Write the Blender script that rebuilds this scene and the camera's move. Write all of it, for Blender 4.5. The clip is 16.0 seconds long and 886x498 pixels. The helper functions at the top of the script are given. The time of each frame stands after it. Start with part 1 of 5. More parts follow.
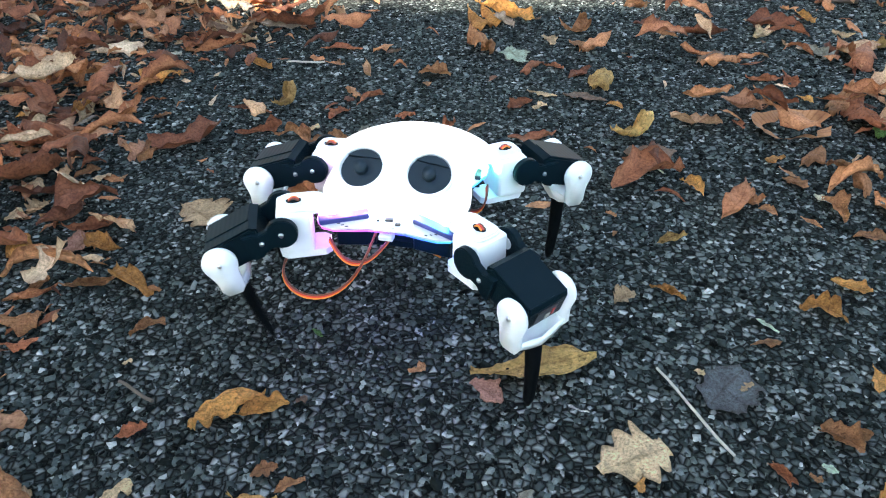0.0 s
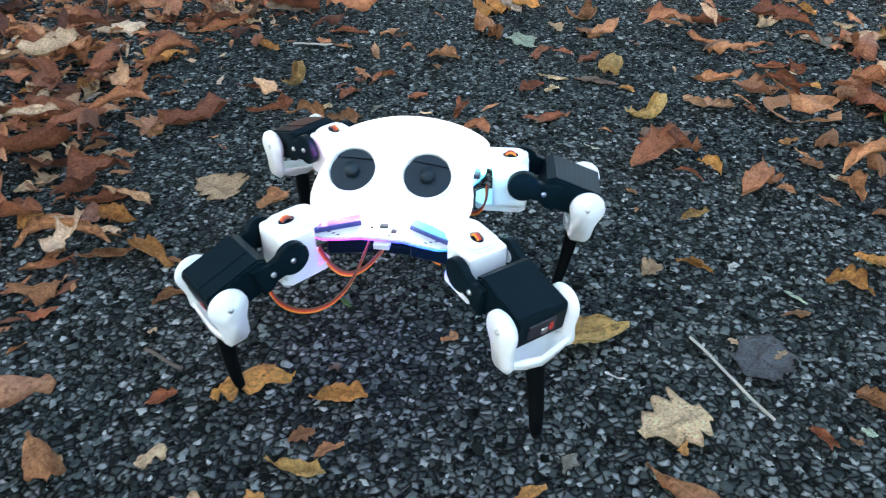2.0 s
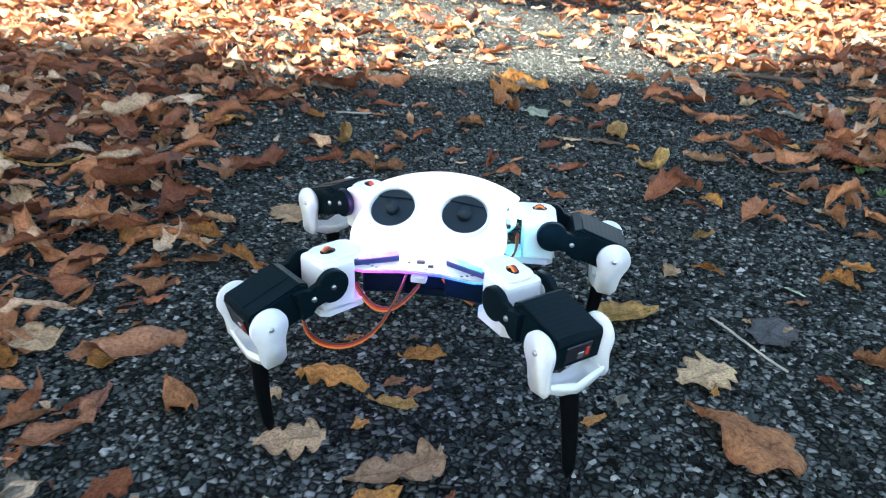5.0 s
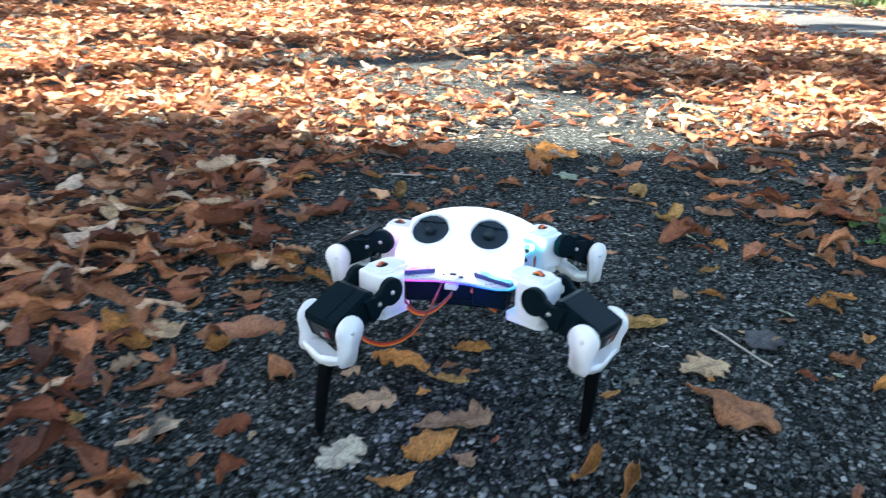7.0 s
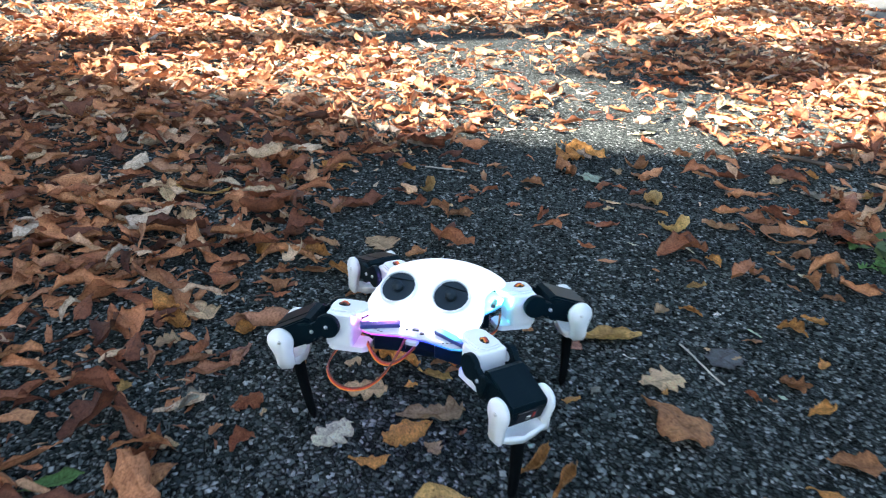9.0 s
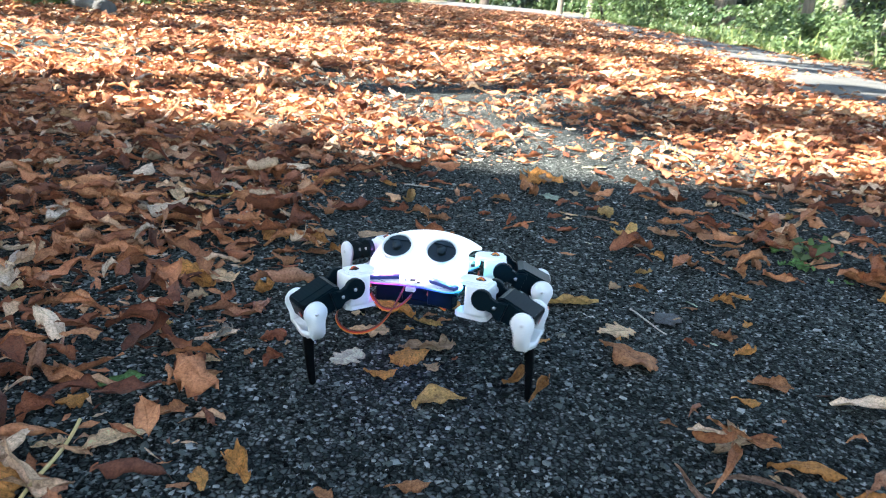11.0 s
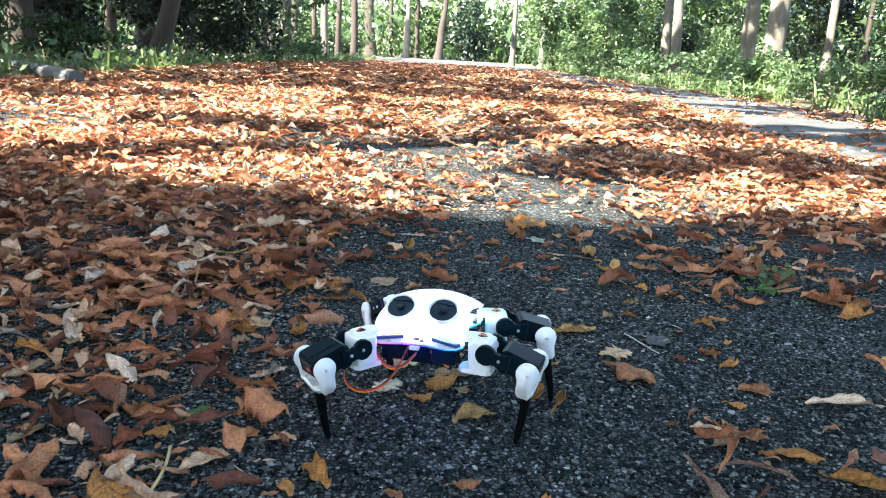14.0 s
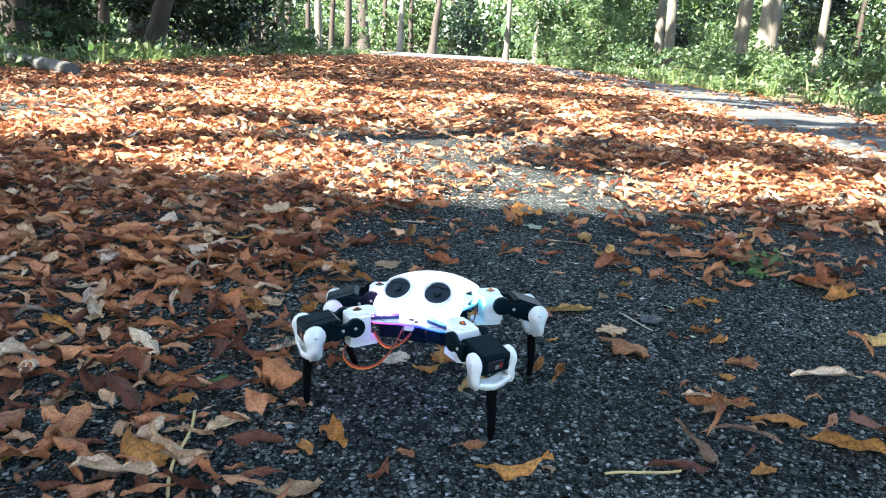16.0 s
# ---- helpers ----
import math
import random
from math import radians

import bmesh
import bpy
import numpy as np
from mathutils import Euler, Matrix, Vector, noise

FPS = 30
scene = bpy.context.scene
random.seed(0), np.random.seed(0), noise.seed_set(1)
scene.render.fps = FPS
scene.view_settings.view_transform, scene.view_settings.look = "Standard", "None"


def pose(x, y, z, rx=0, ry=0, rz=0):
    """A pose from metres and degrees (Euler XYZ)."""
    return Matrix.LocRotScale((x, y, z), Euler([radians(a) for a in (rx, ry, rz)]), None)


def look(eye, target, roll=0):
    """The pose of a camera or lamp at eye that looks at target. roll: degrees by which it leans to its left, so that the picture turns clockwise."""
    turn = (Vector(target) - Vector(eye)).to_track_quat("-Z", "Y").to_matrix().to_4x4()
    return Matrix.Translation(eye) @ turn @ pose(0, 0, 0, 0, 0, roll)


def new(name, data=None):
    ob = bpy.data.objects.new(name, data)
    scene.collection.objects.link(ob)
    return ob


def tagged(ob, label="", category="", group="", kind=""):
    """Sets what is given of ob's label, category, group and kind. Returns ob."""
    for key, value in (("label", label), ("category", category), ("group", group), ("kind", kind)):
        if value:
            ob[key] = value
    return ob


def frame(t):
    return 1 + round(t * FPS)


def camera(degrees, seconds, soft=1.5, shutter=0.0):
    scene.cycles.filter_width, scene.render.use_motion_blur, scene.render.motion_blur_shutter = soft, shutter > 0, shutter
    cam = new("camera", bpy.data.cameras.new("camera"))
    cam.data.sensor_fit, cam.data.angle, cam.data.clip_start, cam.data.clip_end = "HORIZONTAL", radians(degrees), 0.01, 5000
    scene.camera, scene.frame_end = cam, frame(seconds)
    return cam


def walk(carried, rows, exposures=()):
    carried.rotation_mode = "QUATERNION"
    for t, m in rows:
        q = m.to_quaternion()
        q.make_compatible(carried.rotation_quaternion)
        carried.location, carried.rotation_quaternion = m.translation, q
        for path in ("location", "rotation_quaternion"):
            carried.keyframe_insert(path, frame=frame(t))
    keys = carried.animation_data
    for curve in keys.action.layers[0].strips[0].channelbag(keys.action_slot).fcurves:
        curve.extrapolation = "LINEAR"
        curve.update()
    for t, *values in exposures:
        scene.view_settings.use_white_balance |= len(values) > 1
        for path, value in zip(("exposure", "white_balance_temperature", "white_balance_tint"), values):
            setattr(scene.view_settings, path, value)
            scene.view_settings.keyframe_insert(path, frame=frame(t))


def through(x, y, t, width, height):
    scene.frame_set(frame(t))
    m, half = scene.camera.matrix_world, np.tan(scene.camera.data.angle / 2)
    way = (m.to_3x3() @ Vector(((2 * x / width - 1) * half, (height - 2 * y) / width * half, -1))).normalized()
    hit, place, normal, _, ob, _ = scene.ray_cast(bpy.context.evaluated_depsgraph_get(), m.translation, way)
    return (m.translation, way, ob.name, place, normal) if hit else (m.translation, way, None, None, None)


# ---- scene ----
cam = camera(60.5, 16.0, soft=1.1, shutter=0.8)
PATH = [
    (0, (0.022, 0.024, 0.359), (-0.018, 1.645, -0.812), -1.6),
    (0.5, (0.014, 0.019, 0.357), (-0.006, 1.647, -0.804), -1.0),
    (1, (0.001, 0.019, 0.347), (0.013, 1.647, -0.814), -0.2),
    (1.5, (-0.009, 0.019, 0.34), (0.034, 1.641, -0.83), 0.4),
    (2, (-0.016, 0.014, 0.337), (0.008, 1.642, -0.825), 0.1),
    (2.5, (-0.026, -0.001, 0.331), (-0.01, 1.644, -0.807), 0.1),
    (3, (-0.03, -0.017, 0.318), (-0.004, 1.665, -0.764), 0.2),
    (3.5, (-0.042, -0.025, 0.309), (0.021, 1.683, -0.731), 0.8),
    (4, (-0.058, -0.049, 0.304), (0.022, 1.682, -0.695), 0.9),
    (4.2, (-0.063, -0.06, 0.305), (0.019, 1.68, -0.678), 1.0),
    (6.3, (-0.092, -0.202, 0.319), (-0.038, 1.649, -0.437), 1.8),
    (6.5, (-0.093, -0.216, 0.317), (-0.055, 1.644, -0.418), 1.6),
    (7, (-0.095, -0.255, 0.313), (-0.106, 1.619, -0.383), 1.0),
    (7.5, (-0.095, -0.287, 0.34), (-0.213, 1.573, -0.385), 0.2),
    (8, (-0.086, -0.301, 0.351), (-0.19, 1.597, -0.271), 0.6),
    (8.5, (-0.069, -0.299, 0.383), (-0.167, 1.565, -0.336), 1.2),
    (9, (-0.035, -0.321, 0.396), (-0.202, 1.504, -0.406), 2.8),
    (9.2, (-0.031, -0.339, 0.404), (-0.2, 1.483, -0.402), 2.6),
    (11.3, (-0.068, -0.509, 0.344), (-0.096, 1.397, -0.262), 5.1),
    (11.5, (-0.076, -0.515, 0.347), (-0.082, 1.394, -0.248), 5.0),
    (12, (-0.105, -0.54, 0.347), (-0.066, 1.394, -0.163), 4.8),
    (12.5, (-0.1, -0.56, 0.357), (-0.068, 1.385, -0.107), 3.9),
    (13, (-0.112, -0.579, 0.358), (-0.055, 1.366, -0.106), 4.0),
    (13.5, (-0.12, -0.597, 0.361), (-0.079, 1.343, -0.124), 3.2),
    (14, (-0.121, -0.609, 0.363), (-0.093, 1.329, -0.129), 3.0),
    (14.5, (-0.124, -0.624, 0.363), (-0.092, 1.313, -0.132), 3.1),
    (15, (-0.127, -0.636, 0.362), (-0.089, 1.301, -0.135), 3.2),
    (15.5, (-0.129, -0.649, 0.359), (-0.092, 1.286, -0.147), 3.3),
    (16, (-0.135, -0.658, 0.357), (-0.089, 1.277, -0.148), 3.2),
]
walk(cam, [(t, look(eye, target, roll)) for t, eye, target, roll in PATH], [(0, 4.1, 7350, 6), (4, 3.9, 7250, 6), (6.5, 3.6, 6700, 8), (9, 3.5, 6700, 8), (11.5, 3.55, 6650, 7), (16, 3.57, 6650, 7)])

# ---- world, sun, exposure ----
world = bpy.data.worlds.new("world")
scene.world = world
world.use_nodes = True
SUN_AZ, SUN_EL = 232.0, 47.0          # compass of the sun from +y towards +x, degrees
wn = world.node_tree
sky = wn.nodes.new("ShaderNodeTexSky")
sky.sky_type = "NISHITA"
sky.sun_disc = False
sky.sun_elevation, sky.sun_rotation = radians(SUN_EL), radians(SUN_AZ)
wn.nodes["Background"].inputs["Strength"].default_value = 0.1
wn.links.new(sky.outputs[0], wn.nodes["Background"].inputs["Color"])
SUN_DIR = Vector((math.sin(radians(SUN_AZ)) * math.cos(radians(SUN_EL)), math.cos(radians(SUN_AZ)) * math.cos(radians(SUN_EL)), math.sin(radians(SUN_EL))))
lamp = bpy.data.lights.new("sun", "SUN")
lamp.energy, lamp.angle, lamp.color = 5.0, radians(0.6), (1.0, 0.95, 0.88)
sun_ob = new("sun", lamp)
sun_ob.matrix_world = look(SUN_DIR * 60, (0, 0, 0))


# ---- materials ----
def material(name, colour, rough=0.6, metal=0.0, emit=0.0, emit_colour=None):
    m = bpy.data.materials.new(name)
    m.use_nodes = True
    b = m.node_tree.nodes["Principled BSDF"]
    b.inputs["Base Color"].default_value = (*colour, 1)
    b.inputs["Roughness"].default_value = rough
    b.inputs["Metallic"].default_value = metal
    if emit:
        b.inputs["Emission Color"].default_value = (*(emit_colour or colour), 1)
        b.inputs["Emission Strength"].default_value = emit
    return m, m.node_tree, b


def node(tree, kind, **values):
    n = tree.nodes.new(kind)
    for key, value in values.items():
        n.inputs[key].default_value = value
    return n


def ramp(tree, source, stops):
    r = tree.nodes.new("ShaderNodeValToRGB")
    e = r.color_ramp.elements
    while len(e) < len(stops):
        e.new(0.5)
    for k, (at, c) in zip(e, stops):
        k.position, k.color = at, (*c, 1)
    tree.links.new(source, r.inputs[0])
    return r.outputs[0]


def mixed(tree, fac, a, b, blend="MIX"):
    m = tree.nodes.new("ShaderNodeMix")
    m.data_type, m.blend_type = "RGBA", blend
    for socket, v in ((m.inputs[0], fac), (m.inputs[6], a), (m.inputs[7], b)):
        if isinstance(v, bpy.types.NodeSocket):
            tree.links.new(v, socket)
        else:
            socket.default_value = v if isinstance(v, float) else (*v, 1)
    return m.outputs[2]


def bump(tree, b, height, strength, distance):
    n = node(tree, "ShaderNodeBump", Strength=strength, Distance=distance)
    tree.links.new(height, n.inputs["Height"])
    tree.links.new(n.outputs[0], b.inputs["Normal"])


def place(tree, scale, kind="ShaderNodeTexNoise", **values):
    g = tree.nodes.new("ShaderNodeTexCoord")
    n = node(tree, kind, Scale=scale, **values)
    tree.links.new(g.outputs["Object"], n.inputs["Vector"])
    return n


def plastic(name, colour, rough=0.5, emit=0.0, emit_colour=None, layers=0.0, gloss=0.5):
    m, t, b = material(name, colour, rough, 0.0, emit, emit_colour)
    b.inputs["Specular IOR Level"].default_value = gloss
    n = place(t, 55.0, Detail=4.0)
    dark = tuple(0.82 * c for c in colour)
    t.links.new(mixed(t, n.outputs[0], dark, tuple(min(1, 1.06 * c) for c in colour)), b.inputs["Base Color"])
    fine = place(t, 900.0, Detail=2.0)
    if layers:
        w = place(t, layers, "ShaderNodeTexWave")
        w.bands_direction = "Z"
        bump(t, b, w.outputs[1], 0.12, 0.0003)
    else:
        bump(t, b, fine.outputs[0], 0.15, 0.0003)
    return m


def asphalt_material():
    m, t, b = material("asphalt", (0.05, 0.05, 0.05), 0.7)
    b.inputs["Specular IOR Level"].default_value = 0.02
    v = place(t, 190.0, "ShaderNodeTexVoronoi", Randomness=1.0)
    edge = place(t, 190.0, "ShaderNodeTexVoronoi", Randomness=1.0)
    edge.feature = "DISTANCE_TO_EDGE"
    stone = ramp(t, v.outputs["Color"], [(0.0, (0.006, 0.0082, 0.008)), (0.4, (0.036, 0.043, 0.041)), (0.72, (0.11, 0.12, 0.116)), (1.0, (0.36, 0.37, 0.36))])
    gap = ramp(t, edge.outputs["Distance"], [(0.0, (0, 0, 0)), (0.26, (1, 1, 1))])
    colour = mixed(t, gap, (0.0012, 0.0012, 0.0014), stone)
    big = place(t, 2.3, Detail=5.0)
    worn = ramp(t, big.outputs[0], [(0.3, (0.7, 0.72, 0.75)), (0.7, (1.45, 1.45, 1.42))])
    t.links.new(mixed(t, 1.0, colour, worn, "MULTIPLY"), b.inputs["Base Color"])
    bump(t, b, ramp(t, edge.outputs["Distance"], [(0.0, (0, 0, 0)), (0.35, (1, 1, 1))]), 0.8, 0.003)
    return m


def stone_material():
    m, t, b = material("aggregate", (0.1, 0.1, 0.1), 0.6)
    b.inputs["Specular IOR Level"].default_value = 0.03
    g = t.nodes.new("ShaderNodeNewGeometry")
    c = ramp(t, g.outputs["Random Per Island"], [(0.0, (0.001, 0.0014, 0.0014)), (0.28, (0.007, 0.0095, 0.009)), (0.55, (0.024, 0.031, 0.03)), (0.82, (0.079, 0.093, 0.088)), (0.95, (0.145, 0.162, 0.157)), (1.0, (0.32, 0.33, 0.315))])
    n = place(t, 500.0, Detail=4.0)
    t.links.new(mixed(t, 0.6, c, ramp(t, n.outputs[0], [(0.3, (0.55, 0.55, 0.55)), (0.75, (1.4, 1.4, 1.4))]), "MULTIPLY"), b.inputs["Base Color"])
    bump(t, b, n.outputs[0], 0.4, 0.0008)
    return m


def leaf_material(name, colour, spread=0.35, island=False):
    m, t, b = material("leaf_" + name, colour, 0.62)
    b.inputs["Specular IOR Level"].default_value = 0.28
    uv = t.nodes.new("ShaderNodeUVMap")
    sep = t.nodes.new("ShaderNodeSeparateXYZ")
    t.links.new(uv.outputs[0], sep.inputs[0])
    # side veins run off the midrib at a slant
    off = t.nodes.new("ShaderNodeMath")
    off.operation = "ABSOLUTE"
    t.links.new(sep.outputs[1], off.inputs[0])
    sl = t.nodes.new("ShaderNodeMath")
    sl.operation = "MULTIPLY_ADD"
    sl.inputs[1].default_value = -0.9
    t.links.new(off.outputs[0], sl.inputs[0])
    t.links.new(sep.outputs[0], sl.inputs[2])
    sn = t.nodes.new("ShaderNodeMath")
    sn.operation = "MULTIPLY"
    sn.inputs[1].default_value = 44.0
    t.links.new(sl.outputs[0], sn.inputs[0])
    wave = t.nodes.new("ShaderNodeMath")
    wave.operation = "SINE"
    t.links.new(sn.outputs[0], wave.inputs[0])
    n = place(t, 60.0 if island else 3.6, Detail=6.0)
    spots = place(t, 190.0 if island else 11.0, Detail=3.0)
    if island:
        r = t.nodes.new("ShaderNodeNewGeometry").outputs["Random Per Island"]
    else:
        r = t.nodes.new("ShaderNodeObjectInfo").outputs["Random"]
    lo = tuple(c * (1 - spread) for c in colour)
    hi = tuple(min(1, c * (1 + spread)) for c in colour)
    if island:
        base = ramp(t, r, [(0.0, (0.07, 0.026, 0.017)), (0.2, (0.2, 0.071, 0.037)), (0.42, (0.4, 0.16, 0.077)), (0.62, (0.52, 0.24, 0.112)), (0.76, (0.35, 0.165, 0.096)), (0.86, (0.57, 0.35, 0.205)), (0.96, (0.72, 0.56, 0.4)), (1.0, (0.36, 0.3, 0.26))])
    else:
        base = mixed(t, r, lo, hi)
    c = mixed(t, 0.75, base, ramp(t, n.outputs[0], [(0.3, (0.5, 0.42, 0.38)), (0.6, (1.1, 1.08, 1.05))]), "MULTIPLY")
    crease = place(t, 420.0 if island else 22.0, Detail=5.0, Roughness=0.7)
    c = mixed(t, 0.75, c, ramp(t, crease.outputs[0], [(0.34, (0.45, 0.38, 0.34)), (0.5, (1.1, 1.08, 1.06)), (0.66, (1.5, 1.5, 1.5))]), "MULTIPLY")
    rib = ramp(t, wave.outputs[0], [(0.0, (1, 1, 1)), (0.82, (1, 1, 1)), (1.0, (0.62, 0.55, 0.5))])
    c = mixed(t, 0.4, c, rib, "MULTIPLY")
    mid = ramp(t, off.outputs[0], [(0.0, (0.6, 0.52, 0.45)), (0.09, (1, 1, 1))])
    c = mixed(t, 0.7, c, mid, "MULTIPLY")
    c = mixed(t, 0.6, c, ramp(t, spots.outputs[0], [(0.27, (0.3, 0.22, 0.18)), (0.4, (1, 1, 1))]), "MULTIPLY")
    # dry margins are darker and browner than the blade
    rim = ramp(t, off.outputs[0], [(0.72, (1, 1, 1)), (1.0, (0.5, 0.4, 0.34))])
    c = mixed(t, 0.7, c, rim, "MULTIPLY")
    t.links.new(c, b.inputs["Base Color"])
    relief = mixed(t, 0.4, mixed(t, 0.45, n.outputs[0], spots.outputs[0]), crease.outputs[0])
    bump(t, b, mixed(t, 0.3, relief, rib), 0.8, 0.004 if island else 0.06)
    # thin leaves let some light through
    tl = t.nodes.new("ShaderNodeBsdfTranslucent")
    t.links.new(c, tl.inputs[0])
    mix = node(t, "ShaderNodeMixShader", Fac=0.22)
    t.links.new(b.outputs[0], mix.inputs[1])
    t.links.new(tl.outputs[0], mix.inputs[2])
    t.links.new(mix.outputs[0], t.nodes["Material Output"].inputs[0])
    return m


def foliage_material(name, low, high, through=0.45):
    m, t, b = material(name, low, 0.5)
    r = t.nodes.new("ShaderNodeNewGeometry").outputs["Random Per Island"]
    n = place(t, 0.6, Detail=3.0)
    c = mixed(t, r, low, high)
    c = mixed(t, 0.5, c, ramp(t, n.outputs[0], [(0.35, (0.6, 0.65, 0.6)), (0.65, (1.2, 1.15, 1.0))]), "MULTIPLY")
    t.links.new(c, b.inputs["Base Color"])
    tl = t.nodes.new("ShaderNodeBsdfTranslucent")
    t.links.new(mixed(t, 1.0, c, (1.15, 1.25, 0.85), "MULTIPLY"), tl.inputs[0])
    mix = node(t, "ShaderNodeMixShader", Fac=through)
    t.links.new(b.outputs[0], mix.inputs[1])
    t.links.new(tl.outputs[0], mix.inputs[2])
    t.links.new(mix.outputs[0], t.nodes["Material Output"].inputs[0])
    return m


def bark_material(name, low, high):
    m, t, b = material(name, low, 0.85)
    n = place(t, 3.0, Detail=8.0)
    # long upright plates of bark
    g = t.nodes.new("ShaderNodeTexCoord")
    tall = node(t, "ShaderNodeMapping", Scale=(26.0, 26.0, 3.5))
    t.links.new(g.outputs["Object"], tall.inputs[0])
    v = node(t, "ShaderNodeTexNoise", Scale=1.0, Detail=6.0, Roughness=0.65)
    t.links.new(tall.outputs[0], v.inputs["Vector"])
    c = mixed(t, n.outputs[0], low, high)
    t.links.new(mixed(t, 0.5, c, ramp(t, v.outputs[0], [(0.35, (0.4, 0.4, 0.4)), (0.65, (1.25, 1.22, 1.15))]), "MULTIPLY"), b.inputs["Base Color"])
    bump(t, b, v.outputs[0], 0.6, 0.015)
    return m


def soil_material():
    m, t, b = material("woodland_soil", (0.06, 0.05, 0.03), 0.95)
    n = place(t, 0.9, Detail=8.0)
    f = place(t, 35.0, Detail=6.0)
    c = ramp(t, n.outputs[0], [(0.35, (0.03, 0.045, 0.015)), (0.5, (0.07, 0.05, 0.028)), (0.65, (0.11, 0.065, 0.03))])
    t.links.new(mixed(t, 0.7, c, ramp(t, f.outputs[0], [(0.3, (0.4, 0.4, 0.4)), (0.7, (1.5, 1.5, 1.5))]), "MULTIPLY"), b.inputs["Base Color"])
    bump(t, b, f.outputs[0], 0.8, 0.03)
    return m


ASPHALT, STONE, SOIL = asphalt_material(), stone_material(), soil_material()
COLOURS = {
    "tan": (0.46, 0.27, 0.165), "brown": (0.25, 0.115, 0.052), "orange": (0.42, 0.18, 0.052), "rust": (0.21, 0.07, 0.032),
    "yellow": (0.43, 0.24, 0.085), "dull": (0.13, 0.08, 0.055), "mauve": (0.2, 0.1, 0.075), "grey": (0.2, 0.2, 0.17),
    "pale": (0.54, 0.42, 0.29), "white": (0.7, 0.7, 0.66), "greygreen": (0.26, 0.32, 0.25), "dark": (0.07, 0.078, 0.09),
    "green": (0.07, 0.16, 0.05), "bright": (0.6, 0.5, 0.06),
}
LEAF = {k: leaf_material(k, tuple(min(0.8, 2.0 * v + 0.012) for v in c)) for k, c in COLOURS.items()}
LITTER = leaf_material("litter", (0.3, 0.13, 0.05), island=True)
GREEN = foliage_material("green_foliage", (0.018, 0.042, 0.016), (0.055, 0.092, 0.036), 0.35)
# lighter copy of the green, with sunshine put into the leaf colour
LIGHT_GREEN = foliage_material("sun_painted_foliage", (0.04, 0.078, 0.034), (0.13, 0.18, 0.085), 0.45)
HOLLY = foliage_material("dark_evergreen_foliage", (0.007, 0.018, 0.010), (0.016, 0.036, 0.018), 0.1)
GRASS = foliage_material("grass_blades", (0.05, 0.085, 0.025), (0.16, 0.19, 0.075), 0.35)
BARK = bark_material("brown_bark", (0.018, 0.013, 0.009), (0.052, 0.039, 0.028))
PALE_BARK = bark_material("pale_bark", (0.06, 0.053, 0.042), (0.16, 0.145, 0.115))
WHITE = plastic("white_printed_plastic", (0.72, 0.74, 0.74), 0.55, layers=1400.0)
# lighter copy of the white with a faint glow added; no lamp inside
SHELL = plastic("white_shell_added_glow", (0.82, 0.83, 0.84), 0.5, 0.045, (0.94, 0.97, 1.0), layers=1400.0)
BLACK = plastic("black_plastic", (0.0025, 0.0085, 0.0125), 0.34, layers=1400.0, gloss=0.055)
ROD = plastic("matt_black_rod", (0.003, 0.0038, 0.0045), 0.6, gloss=0.02)
EYE = plastic("charcoal_plastic", (0.009, 0.02, 0.03), 0.45, gloss=0.2)
BOARD = plastic("white_circuit_board", (0.5, 0.52, 0.56), 0.4)
def edge_material():
    """The board's edge, its lights' glow put in as emission: violet to blue."""
    m, t, b = material("board_edge_painted_glow", (0.02, 0.02, 0.06), 0.5)
    g = t.nodes.new("ShaderNodeTexCoord")
    s = t.nodes.new("ShaderNodeSeparateXYZ")
    t.links.new(g.outputs["Generated"], s.inputs[0])
    t.links.new(ramp(t, s.outputs[0], [(0.1, (0.45, 0.06, 0.5)), (0.42, (0.2, 0.05, 0.7)), (0.6, (0.02, 0.05, 0.8)), (0.95, (0.02, 0.25, 0.6))]), b.inputs["Emission Color"])
    b.inputs["Emission Strength"].default_value = 0.3
    return m


EDGE = edge_material()
CHIP = plastic("black_chip", (0.012, 0.013, 0.02), 0.35)
# the blue of the nearby lights is put into the header colour
HEADER = plastic("header_painted_blue_light", (0.02, 0.03, 0.16), 0.4)
STEEL = material("steel_screw", (0.6, 0.6, 0.6), 0.3, 1.0)[0]
WIRES = [plastic(n + "_wire", c, 0.4) for n, c in (("orange", (0.75, 0.22, 0.02)), ("red", (0.55, 0.03, 0.02)), ("brown", (0.13, 0.03, 0.015)))]
PINK_LED = material("pink_led", (1, 0.6, 1), 0.4, 0, 190.0, (0.8, 0.25, 1.0))[0]
BLUE_LED = material("blue_led", (0.5, 0.6, 1), 0.4, 0, 420.0, (0.08, 0.2, 1.0))[0]
DIM_PINK_LED = material("dim_pink_led", (1, 0.6, 1), 0.4, 0, 12.0, (0.6, 0.12, 1.0))[0]
DIM_BLUE_LED = material("dim_blue_led", (0.5, 0.6, 1), 0.4, 0, 25.0, (0.08, 0.12, 1.0))[0]
CYAN_LED = material("cyan_led", (0.5, 1, 1), 0.4, 0, 110.0, (0.1, 1.0, 0.85))[0]
WHITE_LED = material("white_led", (1, 1, 1), 0.4, 0, 60.0, (0.85, 0.9, 1.0))[0]
TWIG = plastic("pale_twig", (0.36, 0.33, 0.28), 0.8)
DARK_TWIG = plastic("dark_twig", (0.08, 0.06, 0.045), 0.8)
STRAW = plastic("yellow_stalk", (0.5, 0.38, 0.16), 0.7)


